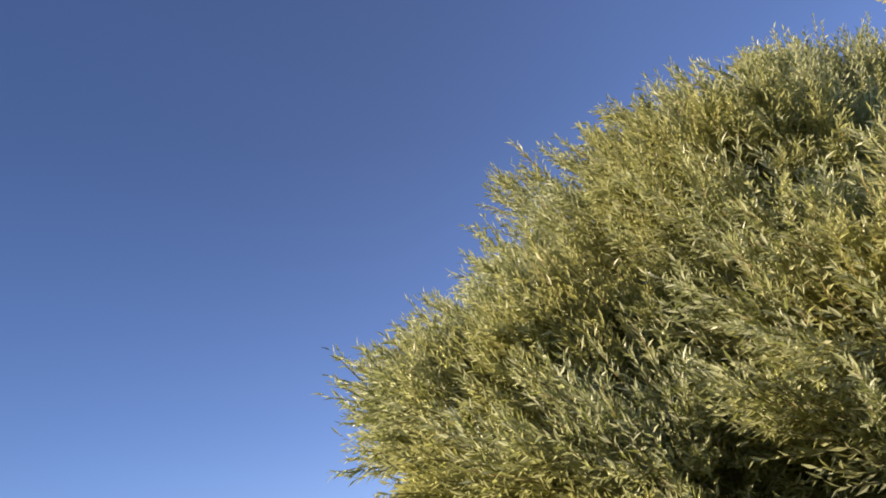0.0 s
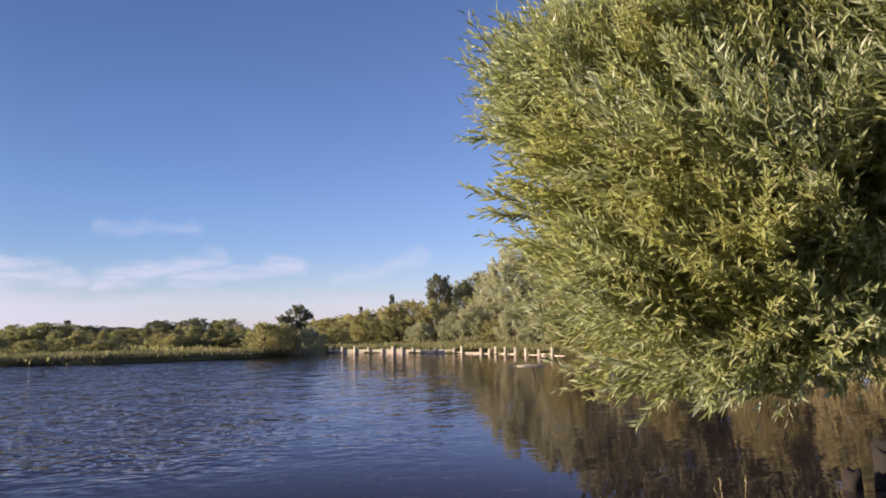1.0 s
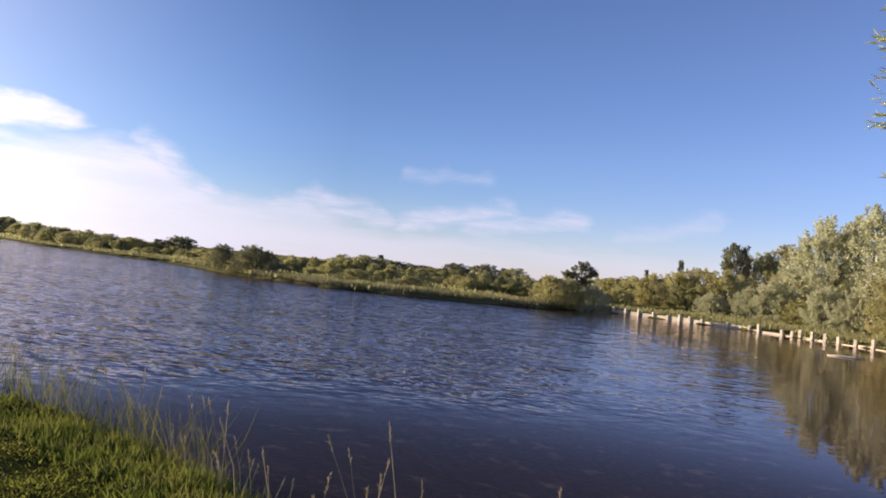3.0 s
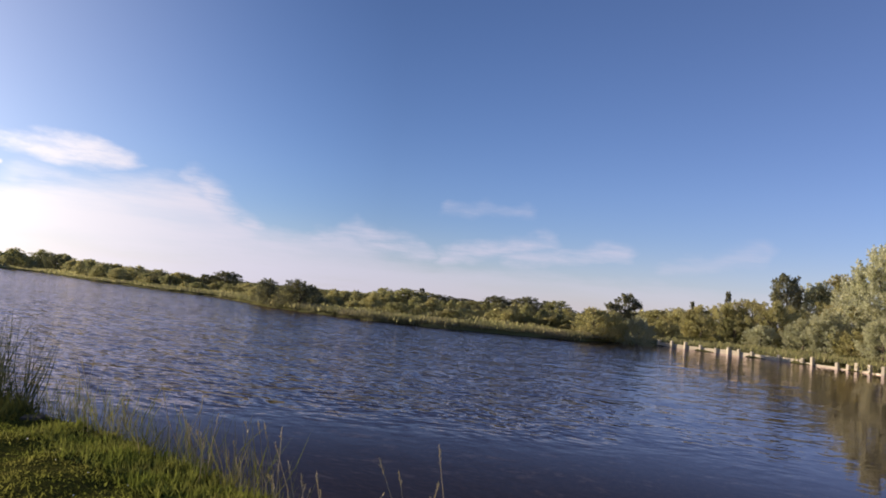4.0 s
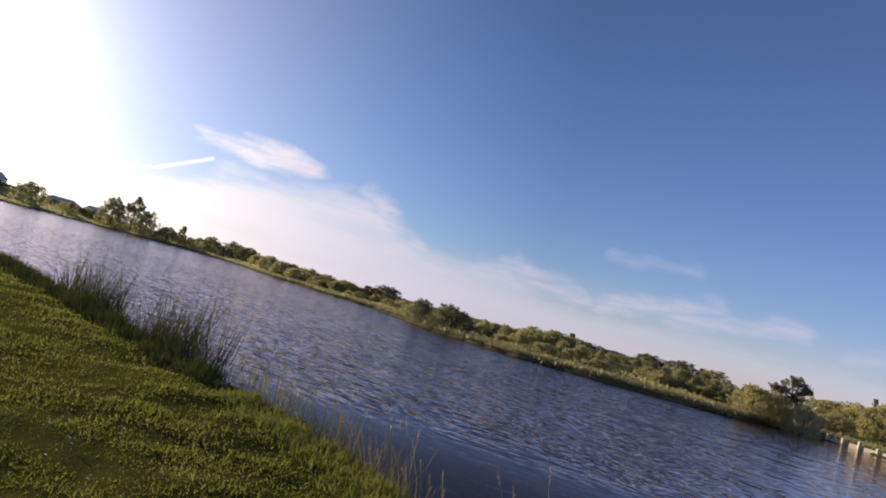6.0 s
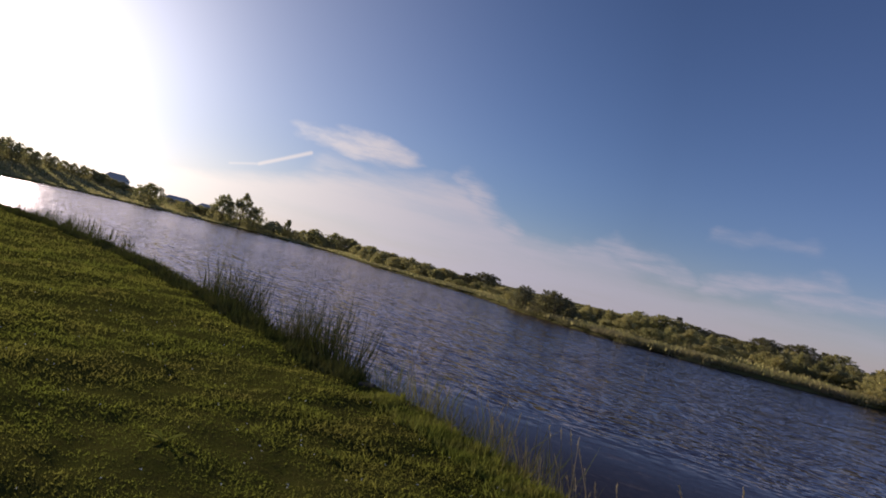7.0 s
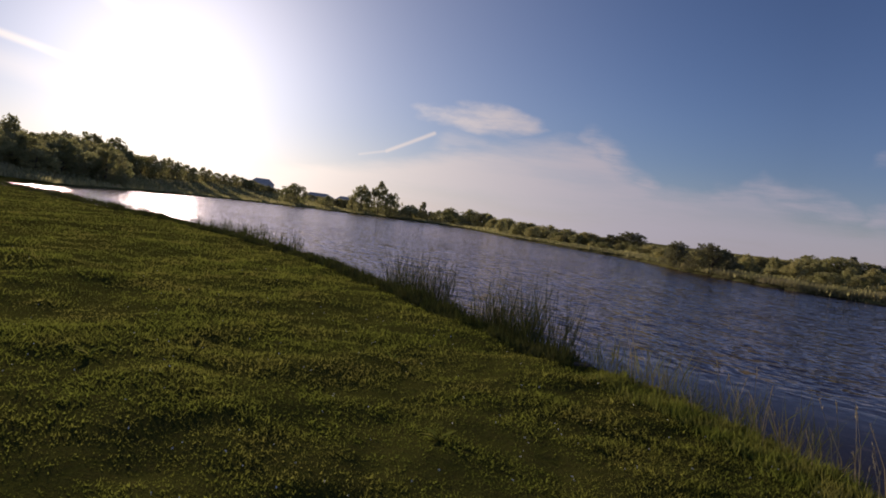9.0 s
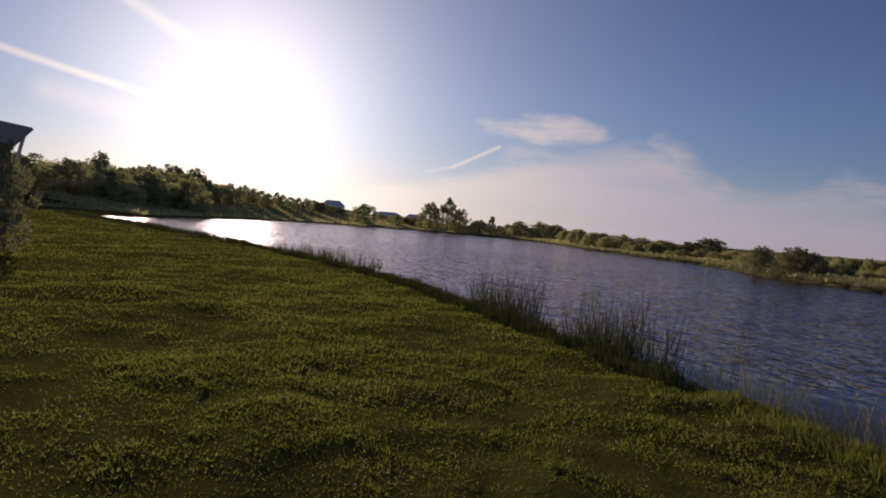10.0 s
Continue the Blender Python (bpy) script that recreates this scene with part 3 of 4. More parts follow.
GREENB = "rounded dark green bush on the far lake shore"
PALEB = "pale silvery willow bush beside the timber posts"
OLIVEB = "olive green bush behind the far reed fringe"
for row in [
    # kind, leaf, label, category, bearing, distance, width, top
    ("round", DARK, GREENB, "bush", -29.3, 67, 2.7, 0.5, 0), ("round", DARK, GREENB, "bush", -26.7, 63.5, 4.3, 0.62, 1),
    ("tall", DARK, "small dark tree behind the reeds", "tree", -34.2, 108, 4.0, 0.35, 0), ("round", DARK, "broad dark tree on the far shore", "tree", -32.6, 108, 6.5, 0.75, 0),
    ("round", GREEN, GREENB, "bush", -24.6, 92, 5.0, 0.02, 0), ("round", OLIVE, OLIVEB, "bush", -22.4, 88, 5.5, 0.1, 0), ("round", GREEN, GREENB, "bush", -21.0, 86, 4.5, 0.08, 1),
    ("round", GREEN, GREENB, "bush", -19.8, 76, 4.4, 0.62, 0), ("round", GREEN, "wide rounded green thicket on the far shore", "bush", -17.7, 73, 7.4, 0.72, 1),
    ("tall", DARK, "slim dark tree on the far shore", "tree", -16.7, 112, 3.0, 0.9, 0), ("round", DARK, OLIVEB, "bush", -15.0, 100, 5.5, 0.5, 0),
    ("round", DARK, GREENB, "bush", -13.2, 118, 6.0, 0.38, 1), ("round", OLIVE, OLIVEB, "bush", -11.8, 112, 7.0, 0.2, 1), ("round", GREEN, GREENB, "bush", -13.9, 84, 4.0, -0.25, 0),
    ("round", DARK, "dark rounded tree on the far shore", "tree", -10.3, 85, 4.8, 0.85, 0), ("round", DARK, "dark rounded tree on the far shore", "tree", -8.0, 88, 5.2, 1.0, 1),
    ("round", OLIVE, OLIVEB, "bush", -9.2, 72, 3.4, -0.1, 0), ("tall", DARK, "dark pointed tree on the far shore", "tree", -6.3, 98, 2.6, 0.8, 0),
    ("round", GREEN, "dark rounded tree on the far shore", "tree", -5.3, 86, 4.8, 0.9, 1), ("round", OLIVE, OLIVEB, "bush", -4.6, 62, 3.4, -0.3, 1), ("round", OLIVE, OLIVEB, "bush", -6.4, 66, 3.0, -0.5, 0),
    ("plume", OLIVE, "drooping olive willow at the water's edge", "tree", -2.3, 56.5, 3.6, 0.62, 0), ("plume", OLIVE, "drooping olive willow at the water's edge", "tree", -0.9, 57.5, 2.8, 0.55, 1),
    ("fork", DARK, "dark forked tree standing above the bushes", "tree", 0.05, 70, 4.4, 2.0, 0), ("plume", PALE, "light green bush at the end of the posts", "bush", 1.2, 57.6, 2.8, 0.25, 0),
    ("round", OLIVE, OLIVEB, "bush", 2.6, 82, 5.5, 0.9, 0), ("round", OLIVE, OLIVEB, "bush", 4.2, 80, 5.0, 1.15, 1), ("plume", OLIVE, OLIVEB, "bush", 3.2, 68, 3.6, 0.1, 1),
    ("tall", DARK, "small dark conifer behind the bushes", "tree", 5.2, 96, 1.8, 1.8, 0), ("tall", DARK, "small dark conifer behind the bushes", "tree", 7.8, 95, 2.0, 2.8, 1),
    ("round", OLIVE, OLIVEB, "bush", 6.0, 74, 5.0, 1.5, 1), ("plume", OLIVE, OLIVEB, "bush", 7.8, 70, 5.0, 1.95, 1), ("plume", OLIVE, "tall olive thicket behind the posts", "bush", 9.5, 70, 5.2, 2.3, 0),
    ("plume", GREEN, OLIVEB, "bush", 8.4, 68, 4.0, 0.75, 0), ("oval", DARK, "tall dark tree standing over the thicket", "tree", 11.8, 80, 4.6, 4.4, 0),
    ("plume", OLIVE, "tall olive thicket behind the posts", "bush", 11.0, 68, 4.6, 2.35, 1), ("plume", OLIVE, OLIVEB, "bush", 12.3, 72, 4.4, 2.0, 1), ("round", PALE, PALEB, "bush", 10.2, 65, 3.0, 0.4, 0),
    ("round", PALE, "broad pale tree behind the thicket", "tree", 13.9, 82, 6.0, 3.9, 1), ("round", OLIVE, "broad olive tree behind the thicket", "tree", 15.7, 80, 6.5, 4.6, 0),
    ("plume", PALE, PALEB, "bush", 13.1, 63, 3.8, 1.2, 1), ("round", PALE, "rounded pale green bush behind the posts", "bush", 14.5, 62, 3.6, 1.75, 0), ("round", OLIVE, OLIVEB, "bush", 16.2, 60.5, 3.2, 0.6, 1),
    ("plume", OLIVE, OLIVEB, "bush", 15.6, 66, 5.0, 2.6, 0), ("plume", PALE, "large silvery willow rising behind the posts", "tree", 18.2, 63, 6.5, 6.8, 0),
    ("plume", PALE, "large silvery willow rising behind the posts", "tree", 20.9, 62, 7.0, 7.9, 1), ("plume", PALE, PALEB, "bush", 18.0, 58.5, 3.6, 1.7, 0), ("plume", PALE, PALEB, "bush", 19.8, 57, 3.2, 1.4, 1),
    ("plume", OLIVE, "full olive willow bush over the water", "tree", 22.6, 53, 4.4, 3.1, 1), ("plume", PALE, "large silvery willow rising behind the posts", "tree", 24.6, 56, 6.5, 9.0, 0),
    # DARK leaves put shade into the tall hidden trees mirrored in the corner
    ("plume", PALE, PALEB, "bush", 26.6, 49, 4.4, 2.7, 1), ("plume", DARK, "tall green willow shading the corner of the lake", "tree", 28.4, 54, 8.0, 13.5, 1), ("plume", OLIVE, OLIVEB, "bush", 30.6, 43, 5.0, 3.5, 0),
    ("plume", DARK, "tall green willow shading the corner of the lake", "tree", 33.5, 48, 8.0, 15.0, 0), ("round", OLIVE, OLIVEB, "bush", 38.0, 40, 6.0, 4.5, 0), ("round", DARK, "tall dark tree beyond the willow", "tree", 37.5, 44, 8.0, 15.0, 0), ("round", DARK, "tall dark tree beyond the willow", "tree", 42.5, 41, 8.0, 18.0, 1), ("round", DARK, "tall dark tree beyond the willow", "tree", 49, 37, 9.0, 17.0, 0), ("plume", OLIVE, OLIVEB, "tree", 45, 36, 7.0, 8.0, 1),
    ("round", OLIVE, OLIVEB, "bush", 55, 31, 7.0, 6.0, 1),
    # the far western shore
    ("round", GREEN, "dark round tree on the western shore", "tree", -54.75, 224, 9.0, 1.9, 0), ("fork", GREEN, "slender open tree on the western shore", "tree", -53.35, 224, 6.5, 2.45, 0),
    ("round", GREEN, "dark round tree on the western shore", "tree", -52.3, 222, 8.0, 1.55, 1), ("round", GREEN, GREENB, "bush", -50.6, 214, 8.0, 0.75, 0), ("tall", GREEN, "small dark tree on the western shore", "tree", -49.6, 216, 5.0, 1.15, 0),
    ("round", GREEN, GREENB, "bush", -47.3, 205, 7.0, 0.92, 0), ("round", GREEN, GREENB, "bush", -45.6, 198, 6.5, 1.0, 1), ("round", GREEN, GREENB, "bush", -44.3, 200, 8.0, 0.85, 0),
    ("round", GREEN, GREENB, "bush", -42.6, 180, 7.0, 0.62, 1), ("round", OLIVE, OLIVEB, "bush", -40.8, 140, 7.0, 0.5, 0), ("round", OLIVE, OLIVEB, "bush", -39.2, 128, 6.0, 0.5, 1),
    ("round", GREEN, GREENB, "bush", -37.6, 118, 5.5, 0.38, 0), ("round", OLIVE, OLIVEB, "bush", -36.0, 112, 6.0, 0.3, 0), ("round", OLIVE, OLIVEB, "bush", -30.9, 96, 5.0, -0.1, 1),
    ("round", GREEN, "dark round tree on the western shore", "tree", -60.3, 222, 9.0, 1.3, 1),
    ("round", GREEN, "row of tall trees behind the scrub", "tree", -73.9, 210, 9.0, 2.85, 0), ("round", GREEN, "row of tall trees behind the scrub", "tree", -75.6, 210, 10.0, 2.95, 1), ("round", GREEN, "row of tall trees behind the scrub", "tree", -77.2, 205, 9.0, 2.75, 0),
    ("round", GREEN, OLIVEB, "bush", -74.5, 150, 10.0, 2.0, 1), ("round", GREEN, OLIVEB, "bush", -77.5, 145, 12.0, 2.3, 0), ("round", GREEN, "dark tree above the scrub", "tree", -80.8, 150, 6.5, 3.35, 0),
    ("round", GREEN, OLIVEB, "bush", -80.0, 135, 11.0, 2.3, 1), ("round", GREEN, OLIVEB, "bush", -83.0, 125, 10.0, 2.6, 0), ("round", GREEN, OLIVEB, "bush", -86.0, 120, 12.0, 2.7, 1), ("round", GREEN, OLIVEB, "bush", -89.5, 110, 12.0, 2.9, 0),
]:
    rise_w = float(np.interp(row[4], [-72, -60, -54], [0.1, 0.0, 0.0]))
    plant(*row[:7], row[7] + rise_w, variant=row[8])

# the continuous belt of scrub behind them
SKYLINE = [(-58, 0.75), (-53, 0.5), (-48, 0.75), (-44, 0.8), (-40, 0.4), (-36, 0.2), (-31, 0.0), (-25, 0.1), (-22, 0.2), (-18, 0.4), (-15, 0.25), (-11.4, 0.1), (-9, 0.45), (-6.3, 0.4), (-3.9, 0.3), (3, 0.9), (7, 1.5)]
rnd = random.Random(17)
a = -58.0
while a < 6:
    shore = float(np.interp(a, [s[0] for s in FAR_SHORE], [s[1] for s in FAR_SHORE]))
    d = shore + rnd.uniform(9, 32)
    top_at = float(np.interp(a, [s[0] for s in SKYLINE], [s[1] for s in SKYLINE])) - rnd.uniform(-0.15, 0.25)
    plant(("round", "round", "plume")[rnd.randrange(3)], (OLIVE, GREEN, OLIVE, GREEN, DARK)[rnd.randrange(5)], OLIVEB, "bush", a, d, d * rnd.uniform(0.015, 0.032), top_at - 0.08, variant=rnd.randrange(2))
    a += rnd.uniform(0.4, 0.9)
a = -44.0
while a < 1:
    shore = float(np.interp(a, [s[0] for s in FAR_SHORE], [s[1] for s in FAR_SHORE]))
    d = shore + rnd.uniform(5, 18)
    plant("round", (OLIVE, GREEN, OLIVE)[rnd.randrange(3)], "low scrubby bush in the meadow behind the reeds", "bush", a, d, rnd.uniform(1.6, 3.4), -rnd.uniform(0.1, 0.8), variant=rnd.randrange(2))
    a += rnd.uniform(0.5, 1.2)
# dense scrub on the western bank, then low scrub along the brow of its open slope
a = -92.0
while a < -56:
    shore = float(np.interp(a, [s[0] for s in FAR_SHORE], [s[1] for s in FAR_SHORE]))
    top_at = float(np.interp(a, [-92, -85, -80, -74, -72.5, -68, -65, -63, -60, -56], [2.8, 2.6, 2.8, 2.7, 2.35, 1.75, 1.4, 1.1, 0.8, 0.7]))
    if a < -72:
        for k in range(2):
            if k or rnd.random() > 0.4:
                d = shore + rnd.uniform(20, 30) + 26 * k
                plant("round", (OLIVE, GREEN, GREEN)[rnd.randrange(3)], "dense green scrub on the western bank", "bush", a + rnd.uniform(-0.5, 0.5), d, d * rnd.uniform(0.035, 0.06), top_at - (0.1 if k else 1.1) - rnd.uniform(0, 0.35), variant=rnd.randrange(2))
        a += rnd.uniform(0.8, 1.3)
    else:
        d = shore + rnd.uniform(42, 56)
        plant("round", (OLIVE, GREEN, OLIVE)[rnd.randrange(3)], "low scrubby bush on the brow of the western slope", "bush", a, d, d * rnd.uniform(0.010, 0.026), top_at - rnd.uniform(0, 0.28), variant=rnd.randrange(2))
        a += rnd.uniform(0.3, 0.75)


# ---- low scrub and reeds ----
def tufts(name, places, heights, mat, label, category, per, seed, lean=0.25, width=0.03, spread=0.12):
    """Clumps of upright blades at the places, all one stuff object."""
    r = np.random.RandomState(seed)
    q = np.repeat(places, per, axis=0)
    k = len(q)
    base = q + np.c_[r.normal(0, spread, (k, 2)), np.full(k, -0.02)]
    along = unit(np.c_[r.normal(0, lean, (k, 2)), np.ones(k)])
    side = unit(np.cross(along, r.normal(size=(k, 3))))
    length = np.repeat(heights, per) * r.uniform(0.45, 1.1, k)
    v, f = blades(base, along, side, length, width * r.uniform(0.6, 1.3, k), unit(np.c_[r.normal(size=(k, 2)), np.zeros(k)]) * (0.06 * length)[:, None])
    return tagged(part(name, mesh(name, v, f, mat)), label, category, kind="stuff")


def along_far_shore(count, lo, hi, back, seed):
    """Places spread along the far shore between two bearings, up to back metres behind the waterline."""
    r = np.random.RandomState(seed)
    a = r.uniform(lo, hi, count)
    d = np.interp(a, [s[0] for s in FAR_SHORE], [s[1] for s in FAR_SHORE]) + r.uniform(0.0, 1.0, count) * back - 0.1
    q = np.c_[ORIGIN[0] + d * np.sin(np.radians(a)), ORIGIN[1] + d * np.cos(np.radians(a))]
    return np.c_[q, np.maximum(land_height(q), -0.25)]


q = along_far_shore(5200, -43, 2.5, 3.0, 1)
tufts("reed_fringe", q, np.random.RandomState(3).uniform(0.25, 0.62, len(q)), REED, "fringe of yellow-green reeds along the far waterline", "reeds", 13, 4, 0.3, 0.03, 0.3)
q = along_far_shore(2600, -43, 3, 26.0, 5)
tufts("rough_grass", q, np.random.RandomState(6).uniform(0.25, 0.6, len(q)), MEADOW, "rough tussocky meadow behind the far reeds", "grass", 9, 7, 0.4, 0.16, 0.45)
q = along_far_shore(1500, 2, 34, 5.0, 8)
rel = q[:, :2] - np.array(ORIGIN)
bearing = np.degrees(np.arctan2(rel[:, 0], rel[:, 1]))
behind = np.linalg.norm(rel, axis=1) - np.interp(bearing, [s[0] for s in FAR_SHORE], [s[1] for s in FAR_SHORE])
q = q[(behind > 1.6) | (bearing > 11.5)]
tufts("rough_grass", q, np.random.RandomState(9).uniform(0.2, 0.55, len(q)), GREEN, "rank green grass behind the timber posts", "grass", 9, 10, 0.35, 0.1, 0.35)
q = along_far_shore(7000, -90, -43, 52.0, 11)
tufts("rough_grass", q, np.random.RandomState(12).uniform(0.35, 1.0, len(q)), MEADOW, "rough grass and low scrub along the western shore", "grass", 9, 13, 0.5, 0.25, 1.1)

# ---- the timber posts along the eastern shore ----
def shore_at(a):
    return float(np.interp(a, [s[0] for s in FAR_SHORE], [s[1] for s in FAR_SHORE]))


def post_mesh():
    bm = bmesh.new()
    bmesh.ops.create_cube(bm, size=1.0, matrix=Matrix.Diagonal((0.24, 0.22, 1.1, 1)))
    bmesh.ops.bevel(bm, geom=bm.edges[:], offset=0.025, segments=2, affect="EDGES")
    for v in bm.verts:
        v.co += 0.02 * noise.noise_vector(v.co * 3.0)
        v.co.z += 0.03
    me = bpy.data.meshes.new("post")
    bm.to_mesh(me)
    bm.free()
    me.materials.append(POST)
    return me


POSTS = [2.87, 3.88, 4.88, 6.01, 7.13, 8.02, 8.77, 9.65, 11.49, 13.05, 13.72, 15.31, 15.99, 16.51, 17.3, 18.11, 18.99, 20.01, 21.08, 24.94, 26.3, 28.0, 29.9]
first = None
rnd = random.Random(5)
for a in POSTS:
    d = shore_at(a) - 0.5
    place = at(a, d, rnd.uniform(-0.2, 0.02))
    m = Matrix.Translation(place) @ Euler((rnd.uniform(-0.05, 0.05), rnd.uniform(-0.06, 0.06), radians(45) + rnd.uniform(-0.2, 0.2))).to_matrix().to_4x4()
    if first is None:
        first = tagged(part("mooring_post", post_mesh()), "square weathered timber post standing in the lake edge", "post", "posts along the shore")
        first.matrix_world = m
    else:
        copy_thing(first, m)

wale = tagged(new("revetment"), "low weathered timber boarding between the posts", "revetment", kind="structure")
for a, b in zip(POSTS, POSTS[1:]):
    p0, p1 = at(a, shore_at(a) - 0.42, 0), at(b, shore_at(b) - 0.42, 0)
    ahead = (p1 - p0).normalized()
    across = Vector((-ahead.y, ahead.x, 0)) * 0.05
    top = float(np.interp(a, [3, 11, 13, 15], [0.34, 0.31, 0.15, 0.08])) + rnd.uniform(-0.04, 0.04)
    vs = [p0 - across, p1 - across, p1 + across, p0 + across]
    me = mesh("board", [v + Vector((0, 0, -0.3)) for v in vs] + [v + Vector((0, 0, top)) for v in vs], [(3, 2, 1, 0), (4, 5, 6, 7), (0, 1, 5, 4), (1, 2, 6, 5), (2, 3, 7, 6), (3, 0, 4, 7)], PLANK)
    part("board", me, wale)

# ---- near bank: edging boards, lawn, tall grass ----
edging = tagged(new("bank_edging"), "dark wet timber edging along the near bank", "edging", kind="structure")
line = [Vector((*q, 0)) for q in NEAR_SHORE[9:17]]
for a, b in zip(line, line[1:]):
    n_boards = max(1, round((b - a).length / 2.4))
    for k in range(n_boards):
        p0, p1 = a.lerp(b, k / n_boards), a.lerp(b, (k + 0.985) / n_boards)
        ahead = (p1 - p0).normalized()
        across = Vector((-ahead.y, ahead.x, 0)) * 0.03
        top = 0.40 + rnd.uniform(-0.04, 0.03)
        vs = [p0 - across, p1 - across, p1 + across, p0 + across]
        me = mesh("board", [v + Vector((0, 0, -0.4)) for v in vs] + [v + Vector((0, 0, top)) for v in vs], [(3, 2, 1, 0), (4, 5, 6, 7), (0, 1, 5, 4), (1, 2, 6, 5), (2, 3, 7, 6), (3, 0, 4, 7)], BOARD)
        part("board", me, edging)


def lawn(seed, count, r0, r1, a0, a1, tall, wide, power, lean=0.7):
    """Lawn blades between two distances and bearings, in uneven clumps."""
    r = np.random.RandomState(seed)
    rad = r0 * (r1 / r0) ** (r.uniform(0, 1, count) ** power)
    ang = np.radians(r.uniform(a0, a1, count))
    q = np.c_[ORIGIN[0] + rad * np.sin(ang), ORIGIN[1] + rad * np.cos(ang)]
    s, _ = shore_distance(q)
    clump = 0.5 + 0.34 * grain(q, 0.42, 21) + 0.30 * grain(q, 1.25, 22) + 0.18 * grain(q, 0.15, 24) + 0.15 * grain(q, 4.0, 23)
    keep = (s > 0.08) & (r.uniform(0, 1, count) < 0.8 + 0.3 * clump)
    q, rad, clump = q[keep], rad[keep], clump[keep]
    k = len(q)
    base = np.c_[q, land_height(q) - 0.01]
    along = unit(np.c_[r.normal(0, lean, (k, 2)), np.ones(k)])
    side = unit(np.cross(along, r.normal(size=(k, 3))))
    length = tall * r.uniform(0.4, 1.4, k) * (0.42 + 1.25 * np.clip(clump, 0, 1.3) ** 1.4) * (rad / r0) ** 0.1
    v, f = blades(base, along, side, length, wide * (rad / r0) ** 0.5 * r.uniform(0.6, 1.3, k), unit(np.c_[r.normal(size=(k, 2)), np.zeros(k)]) * (0.1 * length)[:, None])
    return v, f


fa, ga = lawn(31, 340000, 1.6, 60, -130, 8, 0.047, 0.0035, 0.8)
fb, gb = lawn(32, 40000, 0.4, 14, 0, 360, 0.035, 0.0012, 0.7)
fc, gc = lawn(33, 85000, 14, 130, -112, -55, 0.085, 0.017, 0.85)
fd, gd = lawn(35, 170000, 1.6, 20, -130, 8, 0.037, 0.0085, 0.75, 1.5)
v, f = np.r_[fa, fb, fc, fd], np.r_[ga, gb + len(fa), gc + len(fa) + len(fb), gd + len(fa) + len(fb) + len(fc)]
tagged(part("lawn_grass", mesh("lawn_grass", v, f, GRASS)), "short tufted lawn grass on the near bank", "grass", kind="stuff")


def near_edge(count, lo, hi, inland, seed):
    """Places along the near bank between two stretches of it, within some metres of the edge."""
    r = np.random.RandomState(seed)
    pts = np.array(NEAR_SHORE)
    xs = r.uniform(lo, hi, count)
    order = np.argsort(pts[:, 0])
    y = np.interp(xs, pts[order, 0], pts[order, 1])
    q = np.c_[xs, y + r.uniform(-inland, 0.12, count)]
    return np.c_[q, np.maximum(land_height(q), 0.0)]


q = near_edge(3600, -36, -6.05, 0.7, 41)
tufts("bank_grass", q, np.random.RandomState(42).uniform(0.14, 0.42, len(q)) * (0.9 + 0.4 * grain(q[:, :2], 0.9, 71)) * np.interp(q[:, 0], [-30, -12], [0.75, 0.9]), SEDGE, "long grass hanging over the timber edging, shade put into its dark colour", "grass", 15, 43, 0.35, 0.012, 0.08)
q = near_edge(900, -80, -34, 1.0, 53)
tufts("bank_grass", q, np.random.RandomState(54).uniform(0.2, 0.5, len(q)), SEDGE, "long rough grass along the distant near bank", "grass", 12, 55, 0.35, 0.03, 0.2)
q = near_edge(1500, -5.4, 3.5, 0.9, 44)
tufts("bank_grass", q, np.random.RandomState(45).uniform(0.05, 0.19, len(q)) * np.interp(q[:, 0], [-5, -2.5, 0], [0.8, 1.05, 0.7]), TALL, "lush green grass on the crumbling bank", "grass", 22, 46, 0.45, 0.010, 0.06)
q = near_edge(130, -6.2, -2.6, 0.25, 61)
q[:, 1] += 0.1
tufts("bank_grass", q, np.random.RandomState(62).uniform(0.35, 0.72, len(q)), TALL, "fine long grass stems leaning out over the water", "grass", 7, 63, 0.3, 0.006, 0.1)
for k, (count, lo, hi, short, tall) in enumerate([(70, -8.9, -6.5, 0.8, 1.45), (60, -12.9, -10.2, 0.8, 1.4), (40, -19.0, -13.2, 0.3, 0.55)]):
    q = near_edge(count, lo, hi, 0.2, 47 + 10 * k)
    q[:, 2] = 0.2
    tufts("sedge", q, np.random.RandomState(48 + k).uniform(short, tall, len(q)), SEDGE, "tall sedge tufts at the edge of the bank", "sedge", 10, 49 + k, 0.24, 0.011, 0.1)
q = near_edge(200, -33, -24.5, 0.0, 50)
q[:, 1] += np.random.RandomState(56).uniform(0.0, 1.6, len(q)) ** 2
q[:, 2] = -0.05
tufts("sedge", q, np.random.RandomState(51).uniform(0.65, 1.2, len(q)), SEDGE, "sparse reeds standing in the shallow water", "sedge", 7, 52, 0.16, 0.022, 0.12)


